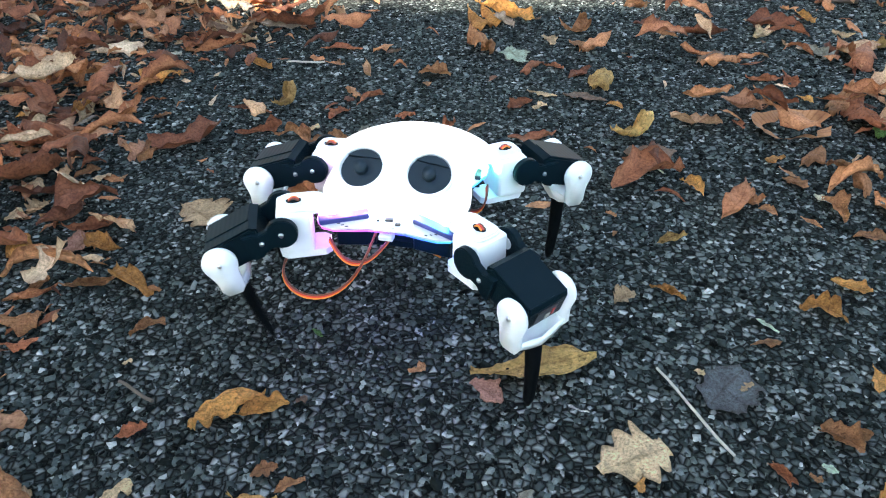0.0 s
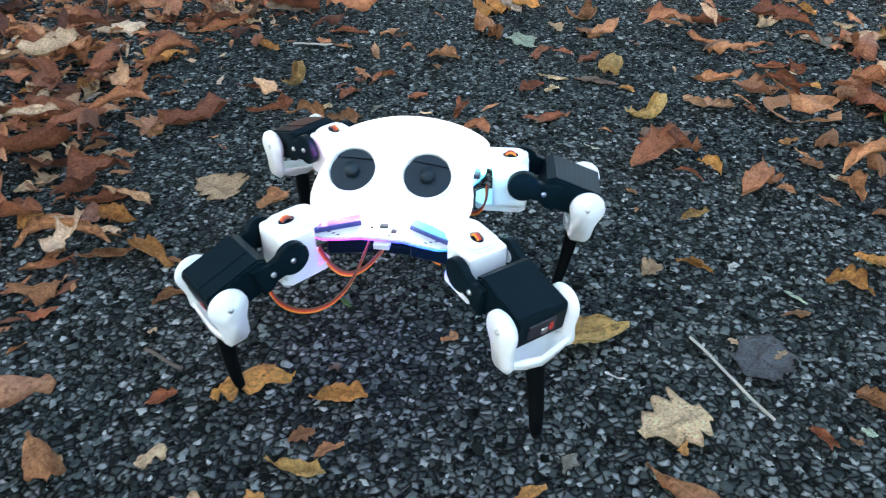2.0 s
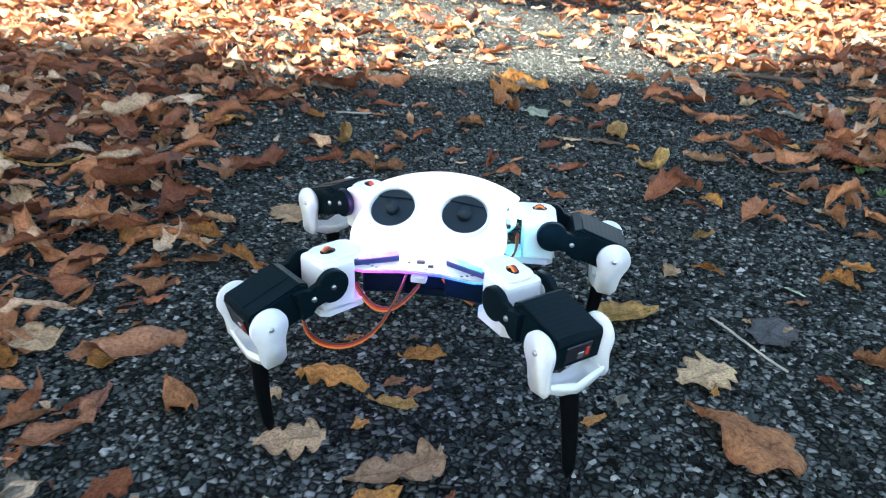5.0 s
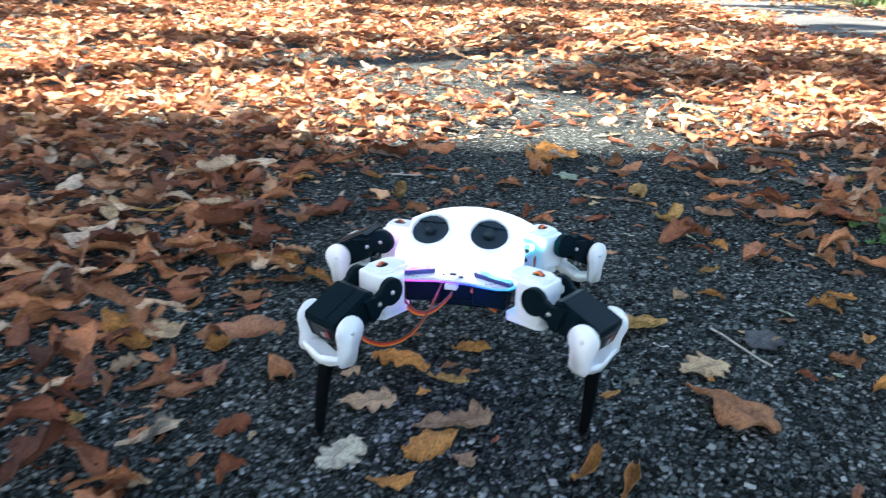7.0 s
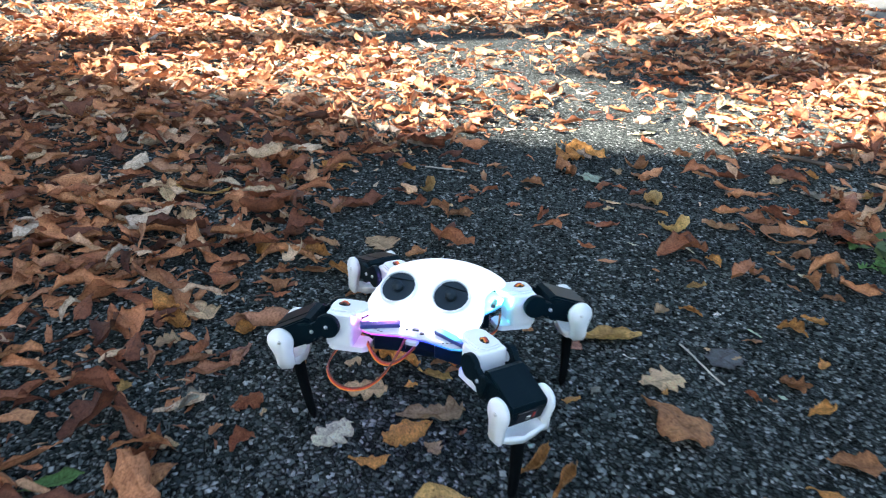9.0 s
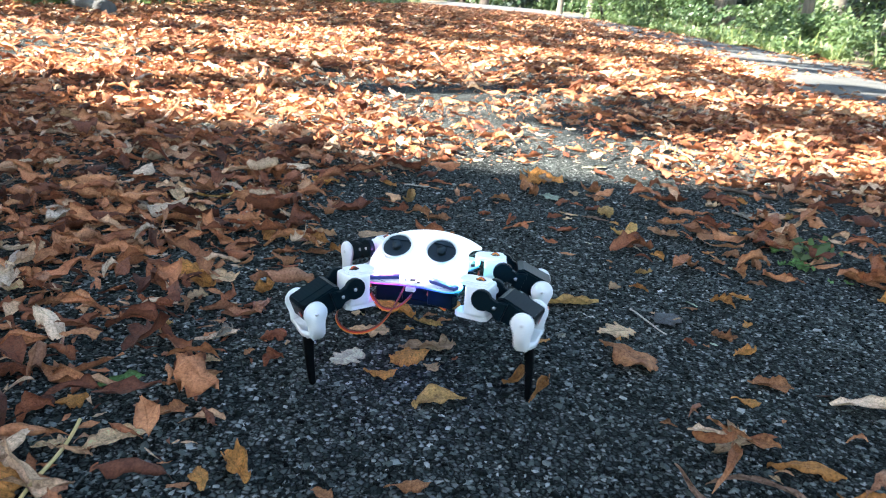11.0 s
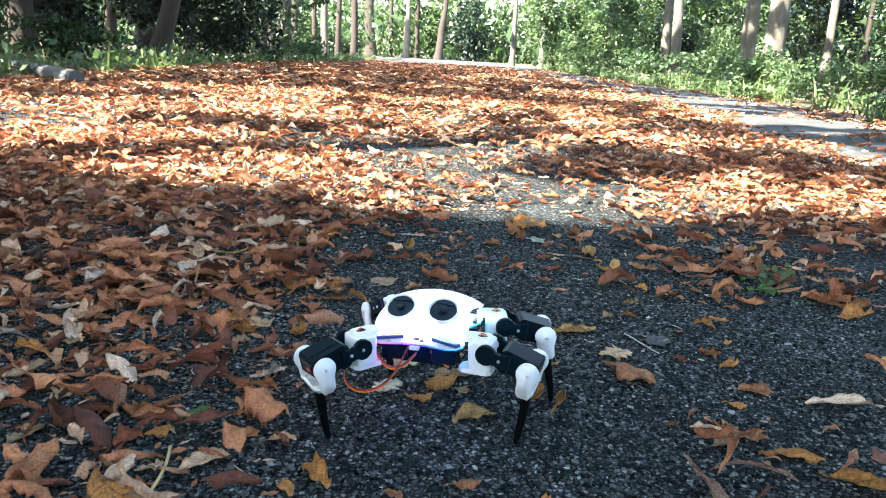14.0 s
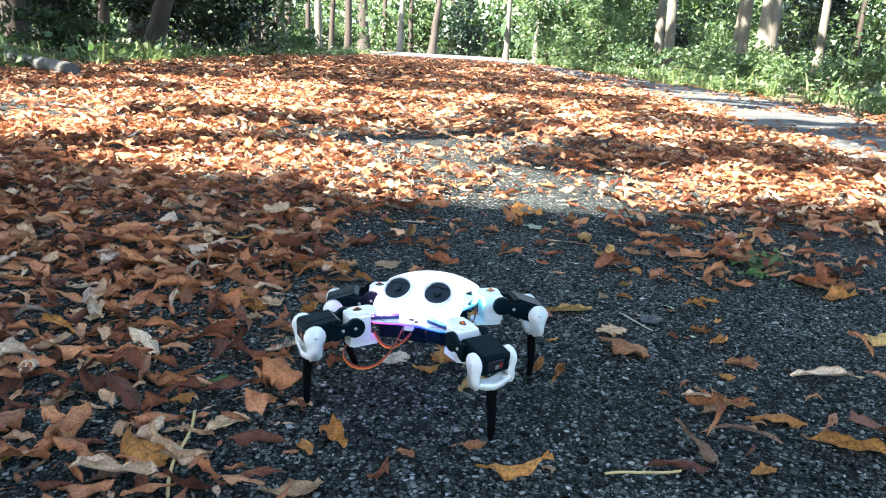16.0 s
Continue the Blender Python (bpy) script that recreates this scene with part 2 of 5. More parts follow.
# ---- mesh helpers ----
def smooth(mesh):
    mesh.polygons.foreach_set("use_smooth", [True] * len(mesh.polygons))


def part(name, bm, mat, parent=None, label="", soft=False):
    me = bpy.data.meshes.new(name)
    bm.to_mesh(me)
    bm.free()
    me.materials.append(mat)
    if soft:
        smooth(me)
    ob = new(name, me)
    ob.parent = parent
    if label:
        ob["label"] = label
    return ob


def box(x0, x1, y0, y1, z0, z1, bevel=0.0, seg=2, bm=None):
    own = bm is None
    b = bmesh.new()
    r = bmesh.ops.create_cube(b, size=1.0)
    for v in r["verts"]:
        v.co = Vector((x0 + (v.co.x + 0.5) * (x1 - x0), y0 + (v.co.y + 0.5) * (y1 - y0), z0 + (v.co.z + 0.5) * (z1 - z0)))
    if bevel:
        bmesh.ops.bevel(b, geom=b.edges[:], offset=bevel, segments=seg, affect="EDGES", profile=0.6)
    if own:
        return b
    join(bm, b)
    return bm


def join(bm, other):
    me = bpy.data.meshes.new("join")
    other.to_mesh(me)
    other.free()
    bm.from_mesh(me)
    bpy.data.meshes.remove(me)


def rod(r0, r1, length, m=Matrix.Identity(4), seg=20, bevel=0.0, bm=None):
    """A cone stump along local z from 0 to length, turned by m."""
    b = bmesh.new()
    bmesh.ops.create_cone(b, cap_ends=True, segments=seg, radius1=r0, radius2=r1, depth=length)
    bmesh.ops.translate(b, verts=b.verts, vec=(0, 0, length / 2))
    if bevel:
        rim = [e for e in b.edges if len(e.link_faces) == 2 and any(len(f.verts) > 4 for f in e.link_faces)]
        bmesh.ops.bevel(b, geom=rim, offset=bevel, segments=2, affect="EDGES")
    bmesh.ops.transform(b, matrix=m, verts=b.verts)
    if bm is None:
        return b
    join(bm, b)
    return bm


def prism(outline, y0, y1, bevel=0.0, bm=None):
    """An outline in x and z, drawn out along y."""
    b = bmesh.new()
    lo = [b.verts.new((x, y0, z)) for x, z in outline]
    hi = [b.verts.new((x, y1, z)) for x, z in outline]
    b.faces.new(lo)
    b.faces.new(hi[::-1])
    for i in range(len(lo)):
        j = (i + 1) % len(lo)
        b.faces.new((lo[i], hi[i], hi[j], lo[j]))
    bmesh.ops.recalc_face_normals(b, faces=b.faces)
    if bevel:
        flat = [e for e in b.edges if abs(e.verts[0].co.y - e.verts[1].co.y) < 1e-7]
        bmesh.ops.bevel(b, geom=flat, offset=bevel, segments=2, affect="EDGES")
    if bm is None:
        return b
    join(bm, b)
    return bm


def arc(cx, cz, r, a0, a1, n):
    return [(cx + r * math.cos(radians(a0 + (a1 - a0) * i / n)), cz + r * math.sin(radians(a0 + (a1 - a0) * i / n))) for i in range(n + 1)]


def tube(name, points, radius, mat, parent=None, label="", res=6):
    cu = bpy.data.curves.new(name, "CURVE")
    cu.use_fill_caps = True
    cu.dimensions, cu.bevel_depth, cu.bevel_resolution, cu.resolution_u = "3D", radius, 2, res
    sp = cu.splines.new("NURBS")
    sp.points.add(len(points) - 1)
    for p, c in zip(sp.points, points):
        p.co = (*c, 1)
    sp.use_endpoint_u, sp.order_u = True, 4
    tmp = bpy.data.objects.new(name, cu)
    scene.collection.objects.link(tmp)
    dg = bpy.context.evaluated_depsgraph_get()
    me = bpy.data.meshes.new_from_object(tmp.evaluated_get(dg))
    bpy.data.objects.remove(tmp)
    bpy.data.curves.remove(cu)
    me.materials.clear()
    me.materials.append(mat)
    smooth(me)
    ob = new(name, me)
    ob.parent = parent
    if label:
        ob["label"] = label
    return ob


def swarm(name, parts, mat, soft=False):
    """One mesh out of many placed copies of small templates: rows of (verts, faces, uv or None)."""
    V, F, U, n = [], [], [], 0
    for v, f, u in parts:
        V.append(v)
        F.append(f + n)
        U.append(u)
        n += len(v)
    V, F = np.concatenate(V), np.concatenate(F)
    me = bpy.data.meshes.new(name)
    k = F.shape[1]
    me.vertices.add(len(V))
    me.vertices.foreach_set("co", V.astype(np.float32).ravel())
    me.loops.add(F.size)
    me.loops.foreach_set("vertex_index", F.astype(np.int32).ravel())
    me.polygons.add(len(F))
    me.polygons.foreach_set("loop_start", np.arange(0, F.size, k, dtype=np.int32))
    if U[0] is not None:
        me.uv_layers.new(name="UVMap").data.foreach_set("uv", np.concatenate(U)[F.ravel()].astype(np.float32).ravel())
    me.update(calc_edges=True)
    me.materials.append(mat)
    if soft:
        smooth(me)
    return new(name, me)


# ---- ground ----
def slab(name, xs, ys, z, mat, label, category):
    bm = bmesh.new()
    grid = [[bm.verts.new((x, y, z)) for x in xs] for y in ys]
    for a, b in zip(grid, grid[1:]):
        for i in range(len(xs) - 1):
            bm.faces.new((a[i], a[i + 1], b[i + 1], b[i]))
    return tagged(part(name, bm, mat), label, category, kind="structure")


slab("ground", [-400, -60, -20, 20, 60, 400], [-400, -40, 0, 40, 400], -0.02, SOIL, "dark woodland soil under leaves and grass", "ground")


def path_right(y):
    return float(np.interp(y, [-8, 0, 5.5, 9, 17, 41, 75], [3.3, 3.2, 3.5, 4.0, 4.0, 4.7, 4.6]))


def path_left(y):
    return float(np.interp(y, [-8, 3, 6.5, 12, 17, 25, 40, 75], [-3.6, -3.4, -3.5, -3.9, -3.9, -3.0, -3.4, -3.6]))


bm = bmesh.new()
last = None
for k in range(102):
    y = -8 + k * 0.8
    pair = (bm.verts.new((path_left(y) + 0.1 * math.sin(2.1 * y), y, 0)), bm.verts.new((path_right(y) + 0.12 * math.sin(1.7 * y + 1), y, 0)))
    if last:
        bm.faces.new((last[0], last[1], pair[1], pair[0]))
    last = pair
low = [f for f in bm.faces]
ext = bmesh.ops.extrude_face_region(bm, geom=low)
bmesh.ops.translate(bm, verts=[v for v in ext["geom"] if isinstance(v, bmesh.types.BMVert)], vec=(0, 0, -0.04))
bmesh.ops.recalc_face_normals(bm, faces=bm.faces)
PATH_OB = tagged(part("path", bm, ASPHALT), "worn dark asphalt path with exposed stone chippings", "path", kind="structure")

def dust_material():
    m, t, b = material("dusty_asphalt", (0.16, 0.16, 0.15), 0.85)
    b.inputs["Specular IOR Level"].default_value = 0.15
    n, f = place(t, 1.7, Detail=8.0), place(t, 90.0, Detail=5.0)
    c = ramp(t, n.outputs[0], [(0.3, (0.04, 0.042, 0.042)), (0.55, (0.068, 0.068, 0.065)), (0.75, (0.1, 0.096, 0.087))])
    t.links.new(mixed(t, 0.8, c, ramp(t, f.outputs[0], [(0.3, (0.55, 0.55, 0.55)), (0.7, (1.35, 1.35, 1.35))]), "MULTIPLY"), b.inputs["Base Color"])
    bump(t, b, f.outputs[0], 0.5, 0.006)
    return m


bm = bmesh.new()
last = None
for k in range(148):
    y = 1.4 + 0.5 * k
    inner = float(np.interp(y, [1.4, 4, 24, 32, 75], [1.75, 1.6, 1.9, -2.6, -3.2])) + 0.12 * math.sin(1.9 * y) + 0.07 * math.sin(5.3 * y)
    cut = [bm.verts.new((x, y, z)) for x, z in ((inner, -0.01), (inner + 0.15, 0.004), (path_right(y) - 0.16, 0.004), (path_right(y) - 0.05, -0.01))]
    if last:
        for a in range(3):
            bm.faces.new((last[a], last[a + 1], cut[a + 1], cut[a]))
    last = cut
tagged(part("path_edge", bm, dust_material()), "smooth dusty grey strip along the asphalt path", "path", kind="structure")

# the chippings that stand proud of the tar where the robot walks
rng = np.random.default_rng(4)
COUNT = 92000
cx_, cy_ = rng.uniform(-0.62, 0.72, COUNT), rng.uniform(-0.2, 1.12, COUNT)
corners = np.array([[-1, -1, -0.4], [1, -1, -0.4], [1, 1, -0.4], [-1, 1, -0.4], [-0.75, -0.75, 1], [0.75, -0.75, 1], [0.75, 0.75, 1], [-0.75, 0.75, 1]])
sides = np.array([[4, 5, 6, 7], [0, 1, 5, 4], [1, 2, 6, 5], [2, 3, 7, 6], [3, 0, 4, 7]])
chips = []
turn = rng.uniform(0, 6.28, COUNT)
rad = 0.00166 * np.exp(rng.normal(0, 0.32, COUNT))
slim = rng.uniform(0.5, 1.0, COUNT)
sink = rng.uniform(-0.0007, 0.0003, COUNT)
forms = [corners * rng.uniform(0.45, 1.3, corners.shape) + rng.normal(0, 0.2, corners.shape) for _ in range(60)]
for i in range(COUNT):
    c, s = math.cos(turn[i]), math.sin(turn[i])
    v = forms[i % 60] * (rad[i], rad[i] * slim[i], rad[i] * 0.55)
    chips.append((np.stack([c * v[:, 0] - s * v[:, 1] + cx_[i], s * v[:, 0] + c * v[:, 1] + cy_[i], v[:, 2] + sink[i]], -1), sides, None))
tagged(swarm("stone_chippings", chips, STONE), "dark grey stone chippings standing out of the asphalt", "chippings", kind="stuff")


# ---- fallen leaves ----
def leaf_shape(kind, ratio, curl, seed, nu, nv):
    """A dry leaf one unit long on x: its points, quads and uv."""
    r = np.random.default_rng(seed)
    u = np.linspace(0, 1, nu)[:, None]
    v = np.linspace(-1, 1, nv)[None, :]
    ph = r.uniform(0, 6.283, 16)
    tau = 6.283
    if kind == "lance":
        # a leaflet: thin at the stalk, widest past the middle, with a drawn-out tip
        h = np.sin(np.pi * np.clip(u, 0.035, 0.985) ** r.uniform(1.25, 1.7)) ** 0.95 * 0.55 * ratio
        jag = 0.05
    elif kind == "oak":
        lobes = np.where(v < 0, np.abs(np.cos(np.pi * (3.6 * u + 0.1))), np.abs(np.cos(np.pi * (3.6 * u + 0.25)))) ** 0.8
        h = np.sin(np.pi * np.clip(u, 0.03, 0.96) ** 1.25) ** 0.55 * (0.5 + 0.5 * lobes) * 0.6 * ratio
        jag = 0.05
    elif kind == "curl":
        h = np.sin(np.pi * np.clip(u, 0.03, 0.97) ** 1.1) ** 0.7 * 0.55 * ratio
        jag = 0.13
    else:
        h = np.sin(np.pi * np.clip(u, 0.06, 0.93)) ** 0.5 * (1 + 0.25 * np.sin(8 * u + ph[0])) * 0.45 * ratio
        jag = 0.16
    rag = [jag * (np.sin(9 * u + ph[k]) + 0.8 * np.sin(19 * u + ph[k + 2]) + 0.6 * np.sin(37 * u + ph[k + 4])) for k in (1, 2)]
    wid = h * (1 + np.where(v < 0, rag[0], rag[1]) * np.abs(v) ** 2)
    # the blade rolls up about its rib, more at one end than at the other
    A = (0.15, 0.75, 1.4, 2.2)[curl] * r.uniform(0.75, 1.2) * (1 + r.uniform(-0.8, 0.8) * (u - 0.5))
    wid = wid * (A / np.sin(np.minimum(A, 1.5708))) ** 0.3
    lop = 1 + r.uniform(-0.35, 0.35) * np.sign(v)
    th = v * A * lop
    y = wid * np.sin(th) / A
    z = wid * (1 - np.cos(th)) / A
    w_ = min(1.3, ratio / 0.4)
    side = np.where(v < 0, ph[7], ph[8])
    z = z + w_ * (0.018 + 0.014 * curl) * np.abs(v) ** 2.2 * (np.sin(tau * 1.7 * u + side) + 0.7 * np.sin(tau * 3.4 * u + 2 * side))
    y = y + w_ * (0.006 + 0.008 * curl) * np.abs(v) * np.sin(tau * 2.6 * u + 1.7 * side)
    # crumpled while drying
    for k, (fu, fv, am) in enumerate(((1.3, 0.9, 0.016), (2.7, 1.7, 0.011), (4.9, 2.6, 0.007))):
        z = z + w_ * am * (0.5 + 0.5 * curl) * np.sin(tau * fu * u + fv * 3 * v + ph[9 + k]) * np.cos(tau * fu * 0.6 * u - fv * 2 * v + ph[12 + k])
    if nu > 13:
        # ridges between the side veins
        z = z + w_ * 0.0085 * np.abs(v) ** 0.8 * np.sin(tau * (7.0 * u - 1.6 * np.abs(v)))
    # bend along the rib, sickle sideways, twist
    B = (0.12, 0.4, 0.8, 1.2)[curl] * r.uniform(0.4, 1.3) * (1 if r.random() < 0.65 else -1)
    s_ = (u - 0.5) * (1 + 0.5 * r.uniform(-1, 1) * (u - 0.5))
    x = np.sin(s_ * B) / B + 0 * v + r.uniform(-0.04, 0.04) * v
    tw = (u - 0.5) * r.uniform(-1, 1) * (0.1, 0.5, 1.0, 1.3)[curl]
    y, z = y * np.cos(tw) - z * np.sin(tw), y * np.sin(tw) + z * np.cos(tw)
    y = y + r.uniform(-0.3, 0.3) * (0.2, 0.7, 1.0, 1.0)[curl] * (u - 0.5) ** 2 * 2
    z = z + (1 - np.cos(s_ * B)) / B
    if r.random() < 0.35:
        z = -z
    P = np.stack([x + 0 * z, y, z], -1).reshape(-1, 3)
    P[:, 2] -= np.percentile(P[:, 2], 5)
    i, j = np.meshgrid(np.arange(nu - 1), np.arange(nv - 1), indexing="ij")
    k = (i * nv + j).ravel()
    F = np.stack([k, k + nv, k + nv + 1, k + 1], -1)
    UV = np.stack([u + 0 * v, (v * np.ones_like(u))], -1).reshape(-1, 2)
    return P, F, UV


LABELS = {
    "tan": "dry pale tan", "brown": "dry brown", "orange": "dry orange-brown", "rust": "dark rust-red", "yellow": "dry yellow-ochre", "dull": "dull dark brown",
    "mauve": "flat purplish brown", "grey": "faded grey", "pale": "pale cream", "white": "bleached white", "greygreen": "grey-green", "dark": "dark slate-grey",
    "green": "fresh green", "bright": "bright yellow",
}
KINDS = {"lance": "long chestnut leaflet", "oak": "lobed oak leaf", "curl": "crumpled leaf", "scrap": "torn leaf scrap"}
STATE = {0: "lying flat", 1: "slightly curled", 2: "curled", 3: "rolled up"}
shapes = {}


def leaf(kind, x, y, heading, length, ratio, colour, curl=1, up=0.0):
    """One fallen leaf on the path."""
    if curl:
        length *= 1 - 0.32 * abs(math.sin(radians(heading))) ** 2
    variant = len(shapes) % 7 if kind != "scrap" else int(1000 * abs(x + y)) % 4
    key = (kind, round(ratio, 1), curl, colour, int(1000 * abs(x)) % 5)
    if key not in shapes:
        P, F, UV = leaf_shape(kind, ratio, curl, 11 + variant + 13 * len(shapes), 31 if kind == "oak" else 23, 9)
        me = bpy.data.meshes.new("fallen_leaf")
        me.from_pydata(P.tolist(), [], F.tolist())
        me.uv_layers.new(name="UVMap").data.foreach_set("uv", UV[F.ravel()].astype(np.float32).ravel())
        me.materials.append(LEAF[colour])
        smooth(me)
        shapes[key] = me
    ob = new("fallen_leaf", shapes[key])
    ob.matrix_world = pose(x, y, 0.002 + up, 0, 0, heading) @ Matrix.Diagonal((length, length, length, 1))
    return tagged(ob, f"{LABELS[colour]} {KINDS[kind]} {STATE[curl]} on asphalt", "leaf", "fallen leaves on the path")


leaf("oak", -0.201, 0.574, -43, 0.047, 0.9, "tan", 0)
leaf("curl", -0.149, 0.558, 55, 0.042, 0.7, "brown", 1)
leaf("lance", -0.164, 0.804, 83, 0.098, 0.4, "yellow", 3)
leaf("lance", -0.175, 0.731, 28, 0.054, 0.35, "rust", 2)
leaf("scrap", -0.129, 0.730, 42, 0.025, 0.6, "tan", 1)
leaf("scrap", -0.104, 0.771, 47, 0.029, 0.9, "rust", 1)
leaf("curl", -0.102, 0.705, 24, 0.044, 0.5, "brown", 1)
leaf("lance", -0.195, 0.780, -13, 0.033, 0.3, "rust", 1)
leaf("scrap", -0.093, 0.822, -60, 0.042, 0.4, "brown", 1)
leaf("curl", -0.032, 0.757, 23, 0.024, 0.6, "rust", 2)
leaf("curl", 0.013, 0.723, 66, 0.049, 0.5, "rust", 3)
leaf("scrap", -0.075, 0.730, 58, 0.023, 0.6, "grey", 1)
leaf("oak", -0.004, 0.875, -11, 0.039, 0.9, "brown", 1)
leaf("lance", -0.126, 0.958, -7, 0.053, 0.3, "rust", 1)
leaf("lance", -0.124, 0.908, -22, 0.031, 0.35, "brown", 1)
leaf("lance", -0.216, 0.906, -40, 0.058, 0.3, "orange", 2)
leaf("lance", -0.280, 1.011, -26, 0.130, 0.22, "dull", 3)
leaf("lance", -0.327, 1.001, 13, 0.044, 0.35, "rust", 1)
leaf("curl", -0.335, 0.876, -10, 0.054, 0.5, "orange", 2)
leaf("scrap", -0.337, 0.943, 40, 0.036, 0.5, "grey", 1)
leaf("oak", -0.339, 0.782, 46, 0.029, 0.7, "brown", 1)
leaf("scrap", -0.297, 0.771, 36, 0.023, 0.6, "brown", 1)
leaf("curl", -0.284, 0.683, -1, 0.035, 0.5, "brown", 2)
leaf("scrap", -0.426, 0.812, 88, 0.026, 0.8, "pale", 1)
leaf("oak", -0.484, 0.841, 36, 0.027, 0.8, "tan", 1)
leaf("scrap", -0.451, 0.777, 28, 0.015, 0.7, "orange", 1)
leaf("lance", -0.394, 0.780, 70, 0.060, 0.5, "orange", 2)
leaf("lance", -0.380, 0.777, 94, 0.078, 0.4, "tan", 2)
leaf("lance", -0.349, 0.759, -35, 0.044, 0.3, "brown", 1)
leaf("lance", -0.396, 0.713, -25, 0.121, 0.3, "rust", 3)
leaf("lance", -0.407, 0.690, 25, 0.033, 0.3, "brown", 1)
leaf("curl", -0.329, 0.650, 35, 0.028, 0.5, "brown", 1)
leaf("oak", -0.372, 0.622, 61, 0.035, 0.75, "tan", 1)
leaf("oak", -0.349, 0.588, 66, 0.031, 0.8, "tan", 1)
leaf("oak", -0.365, 0.574, 75, 0.028, 0.8, "tan", 1)
leaf("lance", -0.320, 0.582, 75, 0.081, 0.35, "brown", 3)
leaf("lance", -0.293, 0.555, 9, 0.050, 0.35, "rust", 2)
leaf("curl", -0.288, 0.530, 48, 0.043, 0.5, "mauve", 1)
leaf("lance", -0.273, 0.526, -29, 0.052, 0.4, "orange", 2)
leaf("curl", -0.335, 0.525, -32, 0.055, 0.5, "orange", 2)
leaf("lance", -0.302, 0.469, 58, 0.052, 0.28, "brown", 3)
leaf("lance", -0.264, 0.477, 8, 0.045, 0.28, "brown", 3)
leaf("lance", -0.232, 0.482, -43, 0.058, 0.45, "orange", 2)
leaf("scrap", -0.209, 0.471, -14, 0.015, 0.5, "brown", 1)
leaf("curl", -0.289, 0.433, 14, 0.036, 0.5, "brown", 2)
leaf("lance", -0.283, 0.408, 12, 0.027, 0.45, "rust", 2)
leaf("curl", -0.202, 0.427, 38, 0.029, 0.5, "brown", 2)
leaf("scrap", -0.202, 0.393, 43, 0.008, 0.6, "tan", 1)
leaf("curl", -0.179, 0.331, 25, 0.020, 0.5, "rust", 2)
leaf("oak", -0.091, 0.304, 20, 0.017, 0.8, "brown", 1)
leaf("scrap", -0.077, 0.292, 28, 0.020, 0.4, "brown", 1)
leaf("scrap", -0.078, 0.358, 34, 0.009, 0.7, "dull", 1)
leaf("scrap", -0.005, 0.383, 33, 0.014, 0.7, "brown", 1)
leaf("scrap", -0.076, 0.418, -43, 0.013, 0.5, "green", 3)
leaf("oak", -0.226, 0.284, 32, 0.017, 0.7, "tan", 1)
leaf("scrap", -0.267, 0.349, 71, 0.006, 0.7, "rust", 1)
leaf("lance", -0.476, 1.020, 30, 0.043, 0.4, "orange", 1)
leaf("scrap", -0.440, 0.987, 66, 0.045, 0.6, "dull", 1)
leaf("curl", -0.538, 0.964, 88, 0.070, 0.7, "brown", 1)
leaf("scrap", -0.454, 0.900, 27, 0.038, 0.5, "dull", 0)
leaf("lance", 0.091, 1.078, -47, 0.143, 0.32, "orange", 2)
leaf("curl", 0.057, 0.945, -69, 0.095, 0.5, "brown", 3)
leaf("scrap", 0.093, 0.926, -72, 0.054, 0.6, "greygreen", 0)
leaf("lance", 0.188, 1.009, 51, 0.083, 0.45, "brown", 3)
leaf("curl", 0.183, 0.946, -28, 0.043, 0.6, "brown", 1)
leaf("scrap", 0.144, 0.969, -70, 0.048, 0.4, "tan", 1)
leaf("curl", 0.140, 0.886, -35, 0.029, 0.5, "rust", 1)
leaf("curl", 0.185, 0.832, 61, 0.073, 0.55, "yellow", 2)
leaf("lance", 0.116, 0.808, -26, 0.036, 0.35, "tan", 1)
leaf("curl", 0.088, 0.781, 31, 0.036, 0.5, "rust", 1)
leaf("scrap", 0.113, 0.779, 40, 0.022, 0.6, "tan", 1)
leaf("curl", 0.159, 0.800, -20, 0.047, 0.35, "dull", 0)
leaf("scrap", 0.193, 0.777, -41, 0.022, 0.6, "orange", 1)
leaf("lance", 0.204, 0.714, 42, 0.084, 0.38, "yellow", 3)
leaf("curl", 0.206, 0.673, 5, 0.049, 0.6, "dull", 0)
leaf("scrap", 0.204, 0.644, -53, 0.030, 0.3, "pale", 1)
leaf("scrap", 0.133, 0.644, -37, 0.017, 0.3, "pale", 1)
leaf("lance", 0.231, 0.610, -59, 0.039, 0.45, "orange", 2)
leaf("scrap", 0.310, 0.728, -75, 0.027, 0.6, "rust", 1)
leaf("lance", 0.416, 0.978, 48, 0.069, 0.45, "tan", 2)
leaf("scrap", 0.331, 0.904, 39, 0.052, 0.6, "dull", 1)
leaf("scrap", 0.396, 0.909, -65, 0.023, 0.5, "brown", 1)
leaf("lance", 0.491, 1.035, -80, 0.075, 0.35, "orange", 2)
leaf("oak", 0.461, 0.908, -52, 0.059, 0.45, "grey", 1)
leaf("scrap", 0.515, 0.973, -34, 0.031, 0.5, "tan", 1)
leaf("lance", 0.539, 0.928, 23, 0.057, 0.4, "yellow", 2)
leaf("lance", 0.397, 0.828, -102, 0.065, 0.45, "rust", 2)
leaf("lance", 0.368, 0.836, -10, 0.040, 0.35, "rust", 2)
leaf("lance", 0.398, 0.784, -60, 0.029, 0.4, "orange", 1)
leaf("lance", 0.433, 0.737, -99, 0.135, 0.45, "rust", 2)
leaf("lance", 0.417, 0.751, 56, 0.106, 0.35, "brown", 2)
